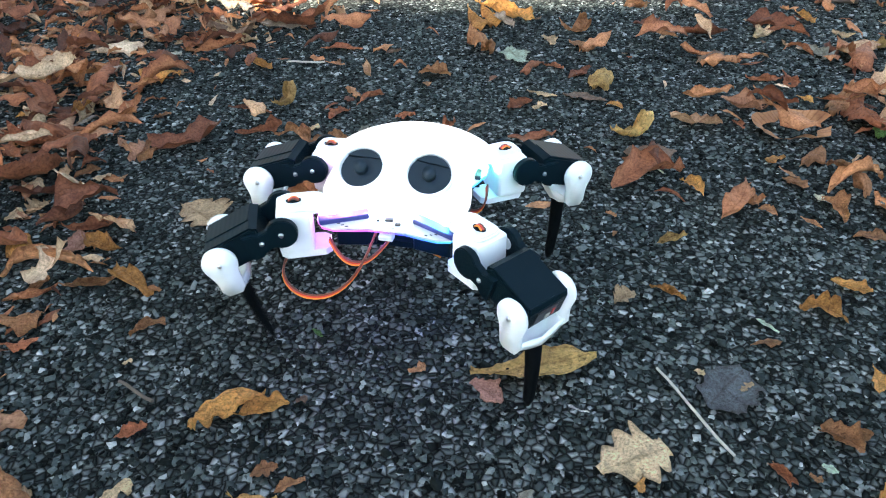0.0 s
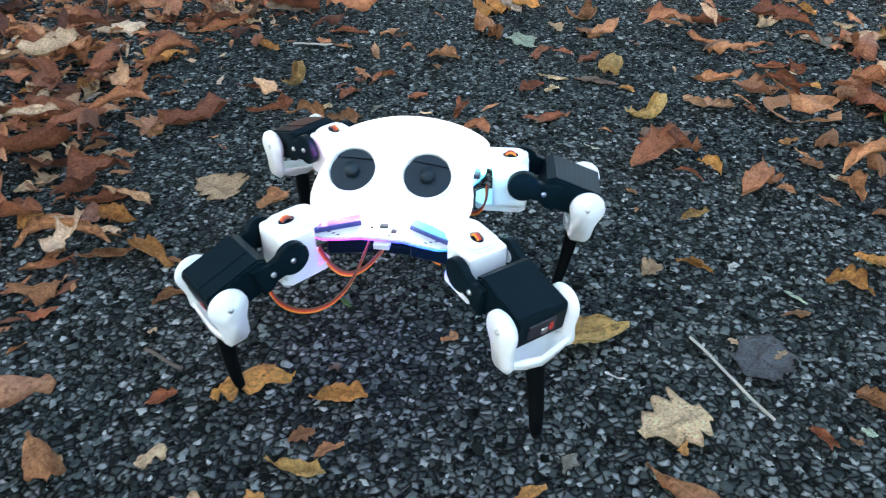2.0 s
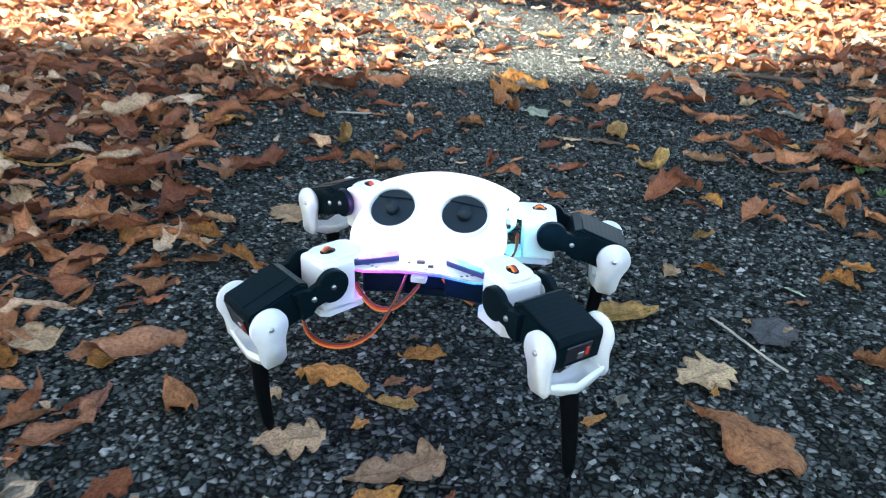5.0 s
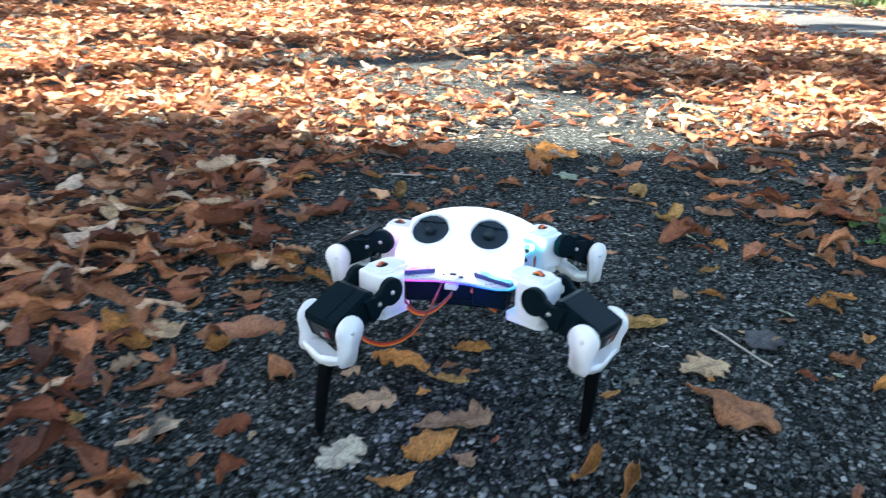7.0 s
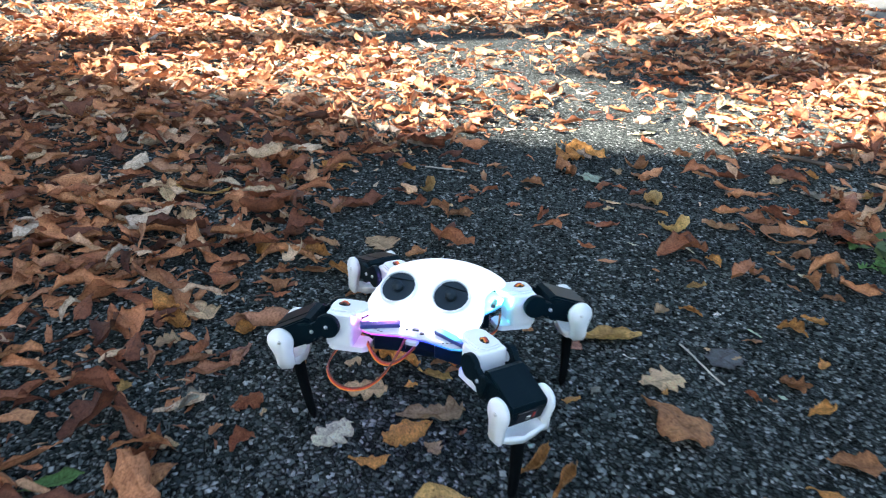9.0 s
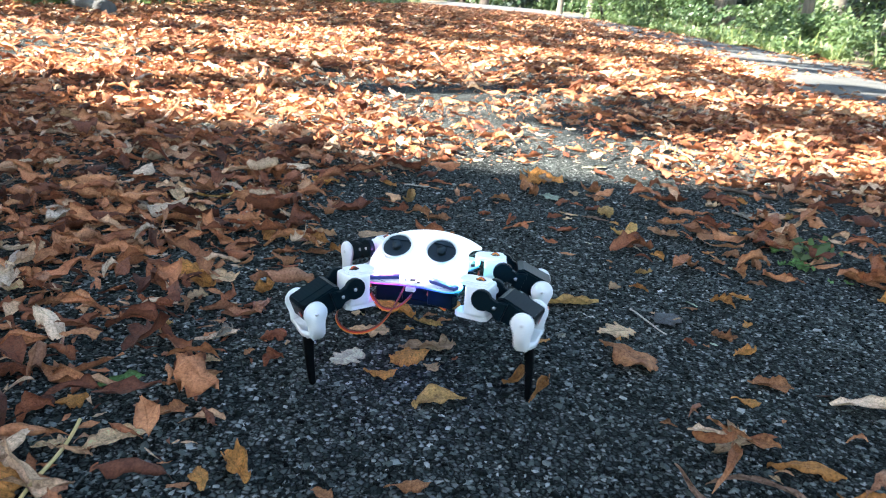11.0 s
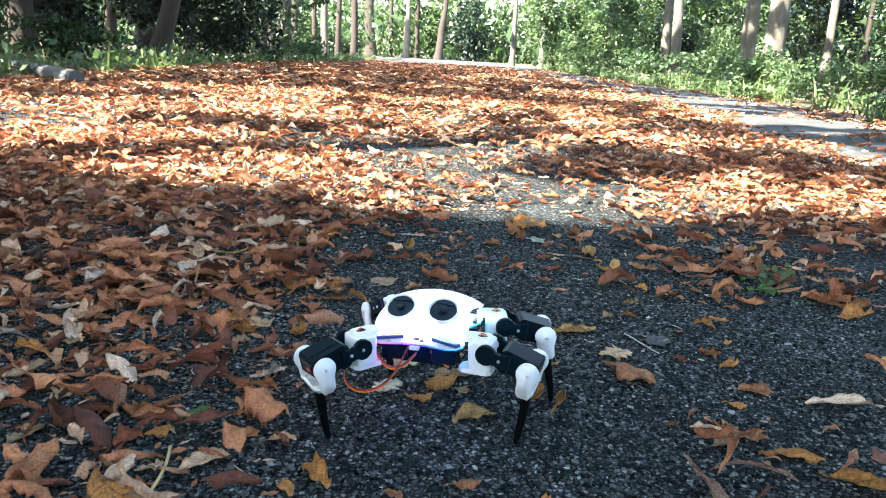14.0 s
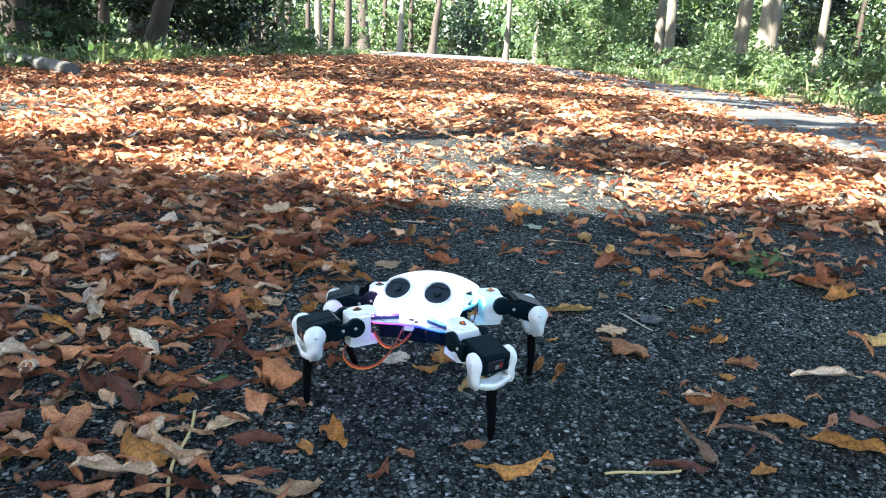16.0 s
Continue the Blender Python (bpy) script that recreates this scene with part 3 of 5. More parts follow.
leaf("lance", 0.477, 0.795, -20, 0.045, 0.3, "brown", 1)
leaf("lance", 0.354, 0.650, 49, 0.061, 0.45, "brown", 2)
leaf("curl", 0.324, 0.612, -45, 0.029, 0.55, "brown", 1)
leaf("scrap", 0.321, 0.654, 21, 0.024, 0.55, "orange", 1)
leaf("lance", 0.375, 0.608, -88, 0.115, 0.22, "brown", 3)
leaf("curl", 0.343, 0.570, -82, 0.055, 0.45, "brown", 2)
leaf("scrap", 0.335, 0.585, -61, 0.016, 0.7, "pale", 1)
leaf("curl", 0.285, 0.567, -43, 0.020, 0.5, "brown", 1)
leaf("lance", 0.312, 0.549, -54, 0.027, 0.22, "brown", 1)
leaf("scrap", 0.153, 0.565, -46, 0.013, 0.6, "brown", 1)
leaf("curl", 0.193, 0.526, 23, 0.030, 0.45, "yellow", 3)
leaf("scrap", 0.398, 0.634, 20, 0.044, 0.35, "grey", 1)
leaf("curl", 0.354, 0.525, -18, 0.027, 0.5, "brown", 1)
leaf("oak", 0.124, 0.308, 21, 0.045, 0.85, "tan", 0)
leaf("scrap", 0.122, 0.289, 73, 0.015, 0.55, "orange", 1)
leaf("curl", 0.189, 0.363, 45, 0.045, 0.8, "dark", 0)
leaf("scrap", 0.177, 0.378, -47, 0.009, 0.7, "tan", 1)
leaf("scrap", 0.203, 0.363, 33, 0.013, 0.7, "tan", 1)
leaf("lance", 0.065, 0.384, 12, 0.087, 0.4, "yellow", 1)
leaf("scrap", 0.037, 0.364, -48, 0.027, 0.6, "mauve", 0)
leaf("scrap", 0.096, 0.346, -23, 0.015, 0.22, "white", 2)
leaf("oak", 0.141, 0.453, 28, 0.021, 0.8, "tan", 1)
leaf("lance", 0.175, 0.458, -38, 0.033, 0.35, "orange", 3)
leaf("scrap", 0.205, 0.459, 19, 0.010, 0.6, "white", 1)
leaf("scrap", 0.234, 0.423, -51, 0.023, 0.28, "greygreen", 1)
leaf("curl", 0.313, 0.462, -27, 0.031, 0.55, "orange", 1)
leaf("oak", 0.279, 0.437, -23, 0.034, 0.6, "orange", 2)
leaf("curl", 0.247, 0.323, -41, 0.030, 0.65, "brown", 2)
leaf("scrap", 0.230, 0.302, -41, 0.009, 0.7, "greygreen", 0)
leaf("lance", 0.201, 0.296, -66, 0.026, 0.4, "rust", 2)
leaf("scrap", 0.220, 0.294, -40, 0.009, 0.7, "brown", 1)
leaf("lance", 0.288, 0.369, -106, 0.037, 0.4, "orange", 1)
leaf("oak", -0.150, 0.248, 7, 0.043, 0.7, "tan", 0)
leaf("oak", -0.081, 0.221, 20, 0.063, 0.55, "tan", 1)
leaf("curl", -0.109, 0.186, 41, 0.054, 0.5, "orange", 2)
leaf("oak", -0.081, 0.174, -45, 0.023, 0.7, "tan", 1)
leaf("oak", -0.168, 0.177, 59, 0.041, 0.7, "pale", 0)
leaf("lance", 0.124, 0.236, -60, 0.112, 0.58, "brown", 1)
leaf("lance", 0.001, 0.166, 57, 0.059, 0.35, "orange", 3)
leaf("lance", -0.089, 0.278, -12, 0.035, 0.4, "yellow", 2)
leaf("scrap", -0.172, 0.289, 46, 0.022, 0.6, "tan", 1)
leaf("scrap", -0.111, 0.260, 30, 0.014, 0.7, "orange", 1)
leaf("curl", -0.228, 0.281, -48, 0.047, 0.7, "brown", 3)
leaf("curl", -0.281, 0.284, 73, 0.048, 0.5, "mauve", 1)
leaf("oak", -0.348, 0.357, -39, 0.051, 0.7, "tan", 1)
leaf("curl", -0.246, 0.209, 52, 0.037, 0.6, "rust", 2)
leaf("scrap", -0.260, 0.170, 74, 0.023, 0.5, "brown", 1)
leaf("lance", -0.297, 0.202, 72, 0.048, 0.45, "grey", 3)
leaf("oak", -0.294, 0.142, 31, 0.029, 0.7, "tan", 1)
leaf("curl", -0.234, 0.156, 56, 0.033, 0.6, "rust", 2)
leaf("curl", -0.289, 0.330, 58, 0.044, 0.7, "orange", 3)
leaf("lance", 0.249, 0.326, -7, 0.031, 0.4, "brown", 1)
leaf("lance", 0.202, 0.298, -61, 0.025, 0.4, "rust", 2)
leaf("curl", 0.260, 0.283, 32, 0.036, 0.6, "orange", 2)
leaf("oak", -0.357, 0.292, 32, 0.028, 0.7, "tan", 1)
leaf("curl", -0.388, 0.257, 23, 0.048, 0.4, "rust", 3)
leaf("lance", -0.394, 0.218, 11, 0.046, 0.35, "rust", 2)
leaf("scrap", -0.229, 0.199, 79, 0.014, 0.5, "tan", 1)
leaf("scrap", 0.032, 0.261, 27, 0.020, 0.6, "orange", 1)
leaf("scrap", 0.057, 0.283, 56, 0.020, 0.5, "grey", 1)
leaf("lance", -0.125, 0.150, 19, 0.034, 0.4, "orange", 2)
leaf("curl", -0.211, -0.026, -52, 0.061, 0.4, "orange", 3)
leaf("lance", -0.054, -0.067, 12, 0.070, 0.28, "orange", 3)
leaf("lance", -0.081, -0.019, 13, 0.036, 0.3, "brown", 2)
leaf("lance", 0.205, 0.101, -30, 0.071, 0.3, "brown", 2)
leaf("lance", 0.239, 0.059, -6, 0.064, 0.3, "orange", 2)
leaf("lance", 0.139, -0.014, -78, 0.114, 0.22, "dull", 3)
leaf("lance", 0.179, 0.023, -3, 0.084, 0.12, "dull", 2)
leaf("lance", 0.286, 0.010, -16, 0.084, 0.28, "orange", 2)
leaf("curl", 0.183, -0.043, 28, 0.032, 0.6, "orange", 1)
leaf("lance", 0.558, 0.553, -0, 0.096, 0.35, "brown", 2)
leaf("lance", 0.485, 0.314, 15, 0.073, 0.35, "yellow", 2)
leaf("lance", -0.376, -0.059, -46, 0.098, 0.38, "orange", 2)
leaf("curl", -0.394, 0.026, 68, 0.047, 0.6, "rust", 2)
leaf("curl", -0.371, 0.047, 45, 0.030, 0.6, "orange", 2)
leaf("oak", -0.315, -0.001, 46, 0.060, 0.4, "tan", 1)
leaf("oak", -0.356, -0.011, 39, 0.029, 0.6, "tan", 1)
leaf("lance", -0.352, 0.087, 34, 0.051, 0.28, "green", 1)
leaf("lance", -0.291, 0.095, 40, 0.064, 0.4, "brown", 2)
leaf("curl", -0.287, 0.052, 51, 0.036, 0.5, "brown", 1)
leaf("oak", -0.493, 0.032, 69, 0.055, 0.6, "tan", 1)
leaf("scrap", -0.482, -0.076, 66, 0.010, 0.8, "bright", 1)
leaf("lance", -0.454, -0.088, 63, 0.036, 0.25, "dull", 3)
leaf("curl", -0.386, -0.093, 43, 0.041, 0.6, "dull", 1)
leaf("lance", -0.227, -0.108, 25, 0.056, 0.35, "tan", 2)
leaf("lance", -0.162, -0.075, 68, 0.050, 0.35, "rust", 3)
leaf("scrap", -0.233, -0.034, -67, 0.042, 0.4, "orange", 1)
leaf("curl", -0.144, -0.039, -36, 0.023, 0.5, "brown", 1)
leaf("oak", 0.188, 0.090, 48, 0.069, 0.5, "tan", 1)
leaf("lance", 0.025, 0.149, 68, 0.070, 0.3, "orange", 3)
leaf("scrap", -0.015, -0.053, -17, 0.013, 0.7, "tan", 1)
leaf("lance", -0.574, 0.115, -21, 0.049, 0.4, "brown", 2)
leaf("curl", -0.560, 0.266, -16, 0.051, 0.6, "tan", 2)
leaf("lance", -0.587, 0.226, -20, 0.062, 0.5, "orange", 2)
leaf("lance", -0.499, 0.234, 59, 0.074, 0.3, "brown", 2)
leaf("oak", -0.496, 0.117, 68, 0.043, 0.7, "tan", 1)
leaf("lance", 0.500, 0.570, 288, 0.027, 0.6, "green", 2)
leaf("curl", 0.450, 0.622, 172, 0.021, 0.6, "green", 2)
leaf("lance", 0.442, 0.700, 141, 0.026, 0.6, "green", 2)
leaf("curl", 0.454, 0.612, 266, 0.033, 0.6, "green", 2)
leaf("lance", 0.469, 0.621, 251, 0.023, 0.6, "green", 2)
leaf("curl", 0.460, 0.661, 107, 0.023, 0.6, "green", 2)
leaf("lance", 0.456, 0.639, 170, 0.030, 0.6, "green", 2)
leaf("curl", 0.455, 0.649, 135, 0.019, 0.6, "green", 2)
leaf("lance", 0.454, 0.646, 75, 0.028, 0.6, "green", 2)
leaf("curl", 0.473, 0.564, 260, 0.021, 0.6, "green", 2)
leaf("lance", 0.426, 0.633, 246, 0.031, 0.6, "green", 2)
leaf("curl", 0.438, 0.627, 316, 0.020, 0.6, "green", 2)
leaf("lance", -0.075, 0.107, 32, 0.059, 0.45, "yellow", 1)
leaf("curl", -0.442, 0.082, -8, 0.040, 0.60, "rust", 2)
leaf("curl", 0.267, 0.208, -1, 0.044, 0.50, "brown", 1)
leaf("lance", 0.226, 0.167, -18, 0.029, 0.40, "orange", 2)
leaf("lance", 0.540, 0.513, 27, 0.091, 0.45, "orange", 2)
leaf("lance", 0.075, 1.049, -61, 0.091, 0.40, "orange", 2)
leaf("lance", 0.216, 1.248, 25, 0.071, 0.35, "pale", 1)
leaf("curl", 0.461, 1.579, 41, 0.085, 0.60, "pale", 2)
leaf("lance", -0.470, 0.597, -59, 0.091, 0.40, "tan", 2)
leaf("lance", -0.478, 0.705, 27, 0.091, 0.16, "yellow", 2)
leaf("lance", -0.136, 0.708, -43, 0.069, 0.35, "brown", 3)
leaf("curl", -0.359, 0.326, -6, 0.036, 0.60, "orange", 3)
leaf("lance", -0.536, 0.679, -55, 0.091, 0.40, "tan", 2)
leaf("curl", -0.423, 0.714, -19, 0.090, 0.35, "rust", 3)
leaf("lance", -0.294, 0.490, -4, 0.086, 0.22, "brown", 3)
leaf("curl", -0.397, 0.363, -36, 0.058, 0.50, "orange", 3)
leaf("curl", -0.358, 0.211, 85, 0.032, 0.50, "yellow", 2)
leaf("lance", 0.055, 1.034, -65, 0.091, 0.40, "orange", 2)
leaf("lance", -0.267, 0.992, -25, 0.077, 0.30, "tan", 2)



def twig(a, b, r, mat, label, bow=0.0004):
    a, b = Vector((*a, 0.004)), Vector((*b, 0.004))
    side = Vector((-(b - a).y, (b - a).x, 0)).normalized()
    pts = [a.lerp(b, k / 5) + side * bow * math.sin(1.4 * k) + Vector((0, 0, 0.0015 * (k % 2))) for k in range(6)]
    return tagged(tube("twig", pts, r, mat), label, "twig")


twig((0.150, 0.380), (0.178, 0.308), 0.0009, TWIG, "thin pale grey twig lying on asphalt")
twig((-0.185, 0.912), (-0.137, 0.906), 0.0012, TWIG, "thin grey twig lying on asphalt")
twig((-0.200, 0.373), (-0.172, 0.354), 0.0012, DARK_TWIG, "short dark twig lying on asphalt")
twig((0.033, -0.061), (0.103, -0.054), 0.0012, STRAW, "straight yellow leaf stalk on asphalt", 0.0008)
twig((-0.352, 0.021), (-0.331, -0.126), 0.0015, STRAW, "pale forked leaf stalk on asphalt", 0.004)
twig((0.586, 1.095), (0.45, 1.15), 0.004, DARK_TWIG, "brown stick lying among leaves", 0.008)

# a dried leaf curled into a ring
bm = bmesh.new()
rows_ = []
rr = random.Random(5)
for k in range(34):
    a = radians(15 + 335 * k / 33)
    w = 0.0065 + 0.0025 * math.sin(3 * a) + rr.uniform(-0.001, 0.001)
    R = 0.031 + 0.0025 * math.sin(2 * a + 1)
    o = 0.003 * math.sin(5 * a)
    rows_.append([bm.verts.new((math.cos(a) * (R + s * 0.006 + o), 0.95 * math.sin(a) * (R + s * 0.006 + o), 0.003 + w * (0.5 + 0.5 * s) + rr.uniform(0, 0.001))) for s in (-1, 0, 1)])
for p, q_ in zip(rows_, rows_[1:]):
    for i in (0, 1):
        bm.faces.new((p[i], p[i + 1], q_[i + 1], q_[i]))
ring = part("fallen_leaf", bm, LEAF["brown"], soft=True)
ring.data.uv_layers.new(name="UVMap")
ring.location = (0.358, 0.714, 0)
tagged(ring, "dry brown leaf curled into a ring on asphalt", "leaf", "fallen leaves on the path")


# ---- leaf litter ----
EDGE_X = [-0.75, -0.63, -0.46, -0.42, -0.31, -0.07, 0.25, 0.4, 0.58, 0.85, 1.3, 3.0]
EDGE_Y = [-0.6, 0.12, 0.42, 0.62, 0.9, 1.2, 1.45, 1.2, 1.08, 0.95, 0.85, 0.7]


def litter_density(x, y):
    """How thick the litter lies, from 0 to 1."""
    inside = (y - np.interp(x, EDGE_X, EDGE_Y)) / 0.22
    d = np.clip(0.5 + inside, 0.0, 1.0)
    shoulder = np.interp(y, [-0.5, 0.0, 0.2, 0.35, 0.5, 0.65, 0.85], [-0.25, -0.26, -0.30, -0.31, -0.28, -0.31, -0.36])
    d = np.maximum(d, 0.85 * np.clip((shoulder - x) / 0.12 + 0.4, 0.0, 1.0))
    d = np.where((y < 1.9) & (d > 0.45), d * 0.8, d)
    nz = np.sin(2.3 * x + 1.1 * y) * np.sin(1.7 * y - 0.8 * x + 1) + 0.6 * np.sin(5.1 * x - 2.0) * np.sin(4.3 * y)
    d = d * np.clip(0.85 + 0.35 * nz, 0.25, 1.0)
    cluster = 0.14 * np.exp(-(((x - 0.5) / 0.2) ** 2 + ((y - 0.78) / 0.22) ** 2)) + 0.08 * np.exp(-(((x - 0.3) / 0.14) ** 2 + ((y - 0.06) / 0.12) ** 2)) + 0.05 * (y > 0.55)
    d = np.maximum(d, cluster)
    bare = np.exp(-(((x - 0.2) / 0.55) ** 2 + ((y - 1.6) / 0.5) ** 2)) + 0.8 * np.exp(-(((x - 0.3) / 0.6) ** 2 + ((y - 2.6) / 0.6) ** 2)) + 0.8 * np.exp(-(((x + 0.35) / 0.45) ** 2 + ((y - 2.35) / 0.3) ** 2)) + 0.6 * np.exp(-(((x + 1.3) / 0.4) ** 2 + ((y - 1.8) / 0.2) ** 2))
    d = d * np.clip(1.05 - 0.85 * bare, 0.12, 1.0)
    strip = np.interp(y, [2.2, 3.0, 5.0, 7.3, 11.4, 24, 36], [1.75, 1.78, 2.05, 2.35, 2.3, 2.6, 2.2]) + 0.16 * np.sin(2.3 * y + 1) + 0.1 * np.sin(5.7 * y)
    d = np.where((x > strip) & (y > 1.6), d * np.clip(0.10 + 0.2 * nz, 0.015, 0.35), d)
    d = np.where(y > 26, d * np.clip((36 - y) / 10, 0.06, 1), d)
    return d


def strew(name, x0, x1, y0, y1, per_m2, size, nu, nv, seed, label, lift, flat=1.0, hole=None):
    r = np.random.default_rng(seed)
    kinds = [("lance", 0.34, 2), ("lance", 0.3, 3), ("curl", 0.48, 2), ("lance", 0.4, 2), ("curl", 0.5, 3), ("lance", 0.36, 1), ("lance", 0.36, 3), ("scrap", 0.5, 2), ("lance", 0.27, 2), ("lance", 0.33, 2), ("lance", 0.32, 3), ("curl", 0.42, 2), ("lance", 0.4, 3), ("lance", 0.25, 3), ("lance", 0.38, 1), ("lance", 0.36, 3)]
    forms = [leaf_shape(k, w, c, 300 + 50 * v + i, nu, nv) for v in range(3) for i, (k, w, c) in enumerate(kinds)]
    n = int((x1 - x0) * (y1 - y0) * per_m2)
    px, py = r.uniform(x0, x1, n), r.uniform(y0, y1, n)
    ok = (r.random(n) < litter_density(px, py)) & (px < np.array([path_right(v) for v in py]) + 0.25)
    if hole:
        ok &= (px < hole[0]) | (px > hole[1]) | (py < hole[2])
    px, py = px[ok], py[ok]
    a = r.uniform(0, 2 * np.pi, len(px))
    s = size * np.exp(np.clip(r.normal(0, 0.32, len(px)), -0.8, 0.42))
    tx, ty = r.normal(0, 0.15, len(px)), r.normal(0, 0.15, len(px))
    zz = r.uniform(0.001, 1.0, len(px)) ** 2 * lift
    which = r.integers(0, len(forms), len(px))
    rows = []
    for i in range(len(px)):
        P, F, UV = forms[which[i]]
        c, sn = math.cos(a[i]), math.sin(a[i])
        X, Y = (c * P[:, 0] - sn * P[:, 1]) * s[i], (sn * P[:, 0] + c * P[:, 1]) * s[i]
        Z = P[:, 2] * s[i] * flat + X * tx[i] + Y * ty[i]
        rows.append((np.stack([X + px[i], Y + py[i], Z - Z.min() * 0.8 + zz[i]], -1), F, UV))
    return tagged(swarm(name, rows, LITTER, True), label, "leaf litter", kind="stuff")


LITTER_LABEL = "thick litter of dry brown and orange leaves"
strew("leaf_litter", -1.7, 1.9, -0.4, 2.4, 1800, 0.049, 11, 5, 21, LITTER_LABEL, 0.026)
strew("leaf_litter", -4.6, 4.0, -3.5, 2.6, 340, 0.075, 5, 4, 24, LITTER_LABEL, 0.015, 1.0, (-1.7, 1.9, -0.4))
strew("leaf_litter", -4.0, 3.9, 2.4, 7.0, 650, 0.062, 6, 4, 22, LITTER_LABEL, 0.028)
strew("leaf_litter", -4.4, 4.2, 7.0, 36.0, 240, 0.088, 4, 3, 23, LITTER_LABEL, 0.02, 0.7)

# small broken leaves between the whole ones, and crumbs where feet have trodden
strew("leaf_litter", -1.7, 1.9, -0.4, 2.4, 1000, 0.026, 6, 4, 25, "broken pieces of dry brown leaves", 0.006)
strew("leaf_crumbs", -0.7, 1.4, 1.15, 3.4, 3600, 0.011, 4, 3, 26, "crumbled dry leaf fragments on the asphalt", 0.002)
strew("leaf_crumbs", -1.6, -0.2, -0.35, 1.3, 3600, 0.0125, 4, 3, 27, "crumbled dry leaf fragments on the asphalt", 0.003)
strew("leaf_fragments", -2.0, 1.6, -0.35, 2.2, 700, 0.026, 6, 4, 28, "flat torn pieces of dry grey-brown leaves", 0.004, 0.4)

# loose leaves and scraps between the larger ones
rs = random.Random(77)
made = 0
while made < 70:
    x, y = rs.uniform(-0.6, 0.85), rs.uniform(-0.2, 1.3)
    near = float(litter_density(np.array([x]), np.array([y]))[0])
    if (-0.35 < x < 0.1 and y < 0.62) and rs.random() < 0.9:
        continue
    if rs.random() < 0.18 + near:
        leaf(rs.choice(["scrap", "scrap", "curl", "lance"]), x, y, rs.uniform(0, 360), rs.uniform(0.007, 0.022), rs.choice([0.4, 0.6, 0.7]), rs.choice(["brown", "rust", "mauve", "brown", "dull", "tan"]), rs.choice([1, 2]))
        made += 1


# ---- woodland ----
def leaves_at(P, size, r, droop=0.5):
    """Quads of about that size, each folded along its rib and turned at random, at the points P."""
    out = []
    base = np.array([[-0.5, 0, 0], [0, -0.28, 0.06], [0.5, 0, 0], [0, 0.28, 0.06]])
    F = np.array([[0, 1, 2, 3]])
    for p in P:
        q = Euler((r.normal(0, droop), r.normal(0, droop), r.uniform(0, 6.28))).to_matrix()
        out.append((base * size * math.exp(r.normal(0, 0.3)) @ np.array(q).T + p, F, None))
    return out


def trunk_mesh(bm, base, top, r0, r1, wob, rnd, seg=12, rings=9):
    rows = []
    axis = top - base
    for k in range(rings + 1):
        f = k / rings
        c = base + axis * f + Vector((rnd.uniform(-wob, wob), rnd.uniform(-wob, wob), 0)) * (1 if 0 < k else 0)
        flare = 1 + 0.3 * max(0, 1 - f * rings / 1.5) ** 2
        rad = (r0 + (r1 - r0) * f) * flare
        rows.append([bm.verts.new(c + Vector((math.cos(6.2832 * i / seg) * rad * (1 + 0.09 * math.sin(3 * i + k)), math.sin(6.2832 * i / seg) * rad, 0))) for i in range(seg)])
    for a, b in zip(rows, rows[1:]):
        for i in range(seg):
            j = (i + 1) % seg
            bm.faces.new((a[i], a[j], b[j], b[i]))


def tree(x, y, r, h, lean=(0.0, 0.0), bark=BARK, label="brown tree trunk standing in the wood", leaves=None, mat=GREEN, limbs=4, seed=1):
    rnd = random.Random(seed)
    root = tagged(new("tree"), label, "tree", "trees of the wood")
    root.location = (x, y, -0.02)
    bm = bmesh.new()
    top = Vector((lean[0] * h, lean[1] * h, h))
    trunk_mesh(bm, Vector((0, 0, -0.1)), top, r, r * 0.45, r * 0.12, rnd)
    for k in range(limbs):
        f = rnd.uniform(0.45, 0.95)
        a = rnd.uniform(0, 6.28)
        s = top * f
        trunk_mesh(bm, s, s + Vector((math.cos(a), math.sin(a), 0.7)) * h * rnd.uniform(0.15, 0.28), r * 0.3, r * 0.06, 0.05, rnd, 7, 5)
    part("trunk", bm, bark, root, soft=True)
    if leaves is not None and len(leaves):
        c = swarm("crown", leaves, mat)
        c.parent = root
        c.location = (-x, -y, 0.02)
    return root


# unseen crowns added overhead to shade the path: the sun comes through these gaps
GAPS = [(-0.02, 1.36, 0.36, 0.17), (0.2, 1.34, 0.3, 0.08), (0.85, 1.42, 0.3, 0.05), (-0.5, 1.68, 0.45, 0.1), (-1.45, 2.3, 0.75, 0.3), (-0.35, 2.45, 0.5, 0.16), (-2.6, 2.0, 0.7, 0.3), 
        (-0.9, 3.6, 0.6, 0.18), (-0.2, 3.75, 0.5, 0.14), (-2.4, 3.3, 0.6, 0.22), (1.4, 3.2, 0.5, 0.14), (2.6, 5.4, 0.7, 0.3), (0.3, 5.2, 0.7, 0.2), (-1.6, 5.6, 0.9, 0.25), (1.5, 7.5, 0.7, 0.25), (2.8, 8.4, 0.9, 0.5)]
r = np.random.default_rng(31)
ROOTS = [(-7.5, -6.0), (-6.0, -2.0), (-8.5, 2.5), (-8.0, 8.0), (-2.5, -7.0), (-8.5, 15.0), (-9.0, 23.0), (6.5, -4.5), (9.5, 5.0), (12.0, 13.0), (13.0, 22.0), (-15.0, 10.0)]
crowns = [[] for _ in ROOTS]
S_OFF = (SUN_DIR.x / SUN_DIR.z, SUN_DIR.y / SUN_DIR.z)
N_C = 34000
gx, gy = r.uniform(-5.5, 4.2, N_C), r.uniform(-3.0, 34.0, N_C)
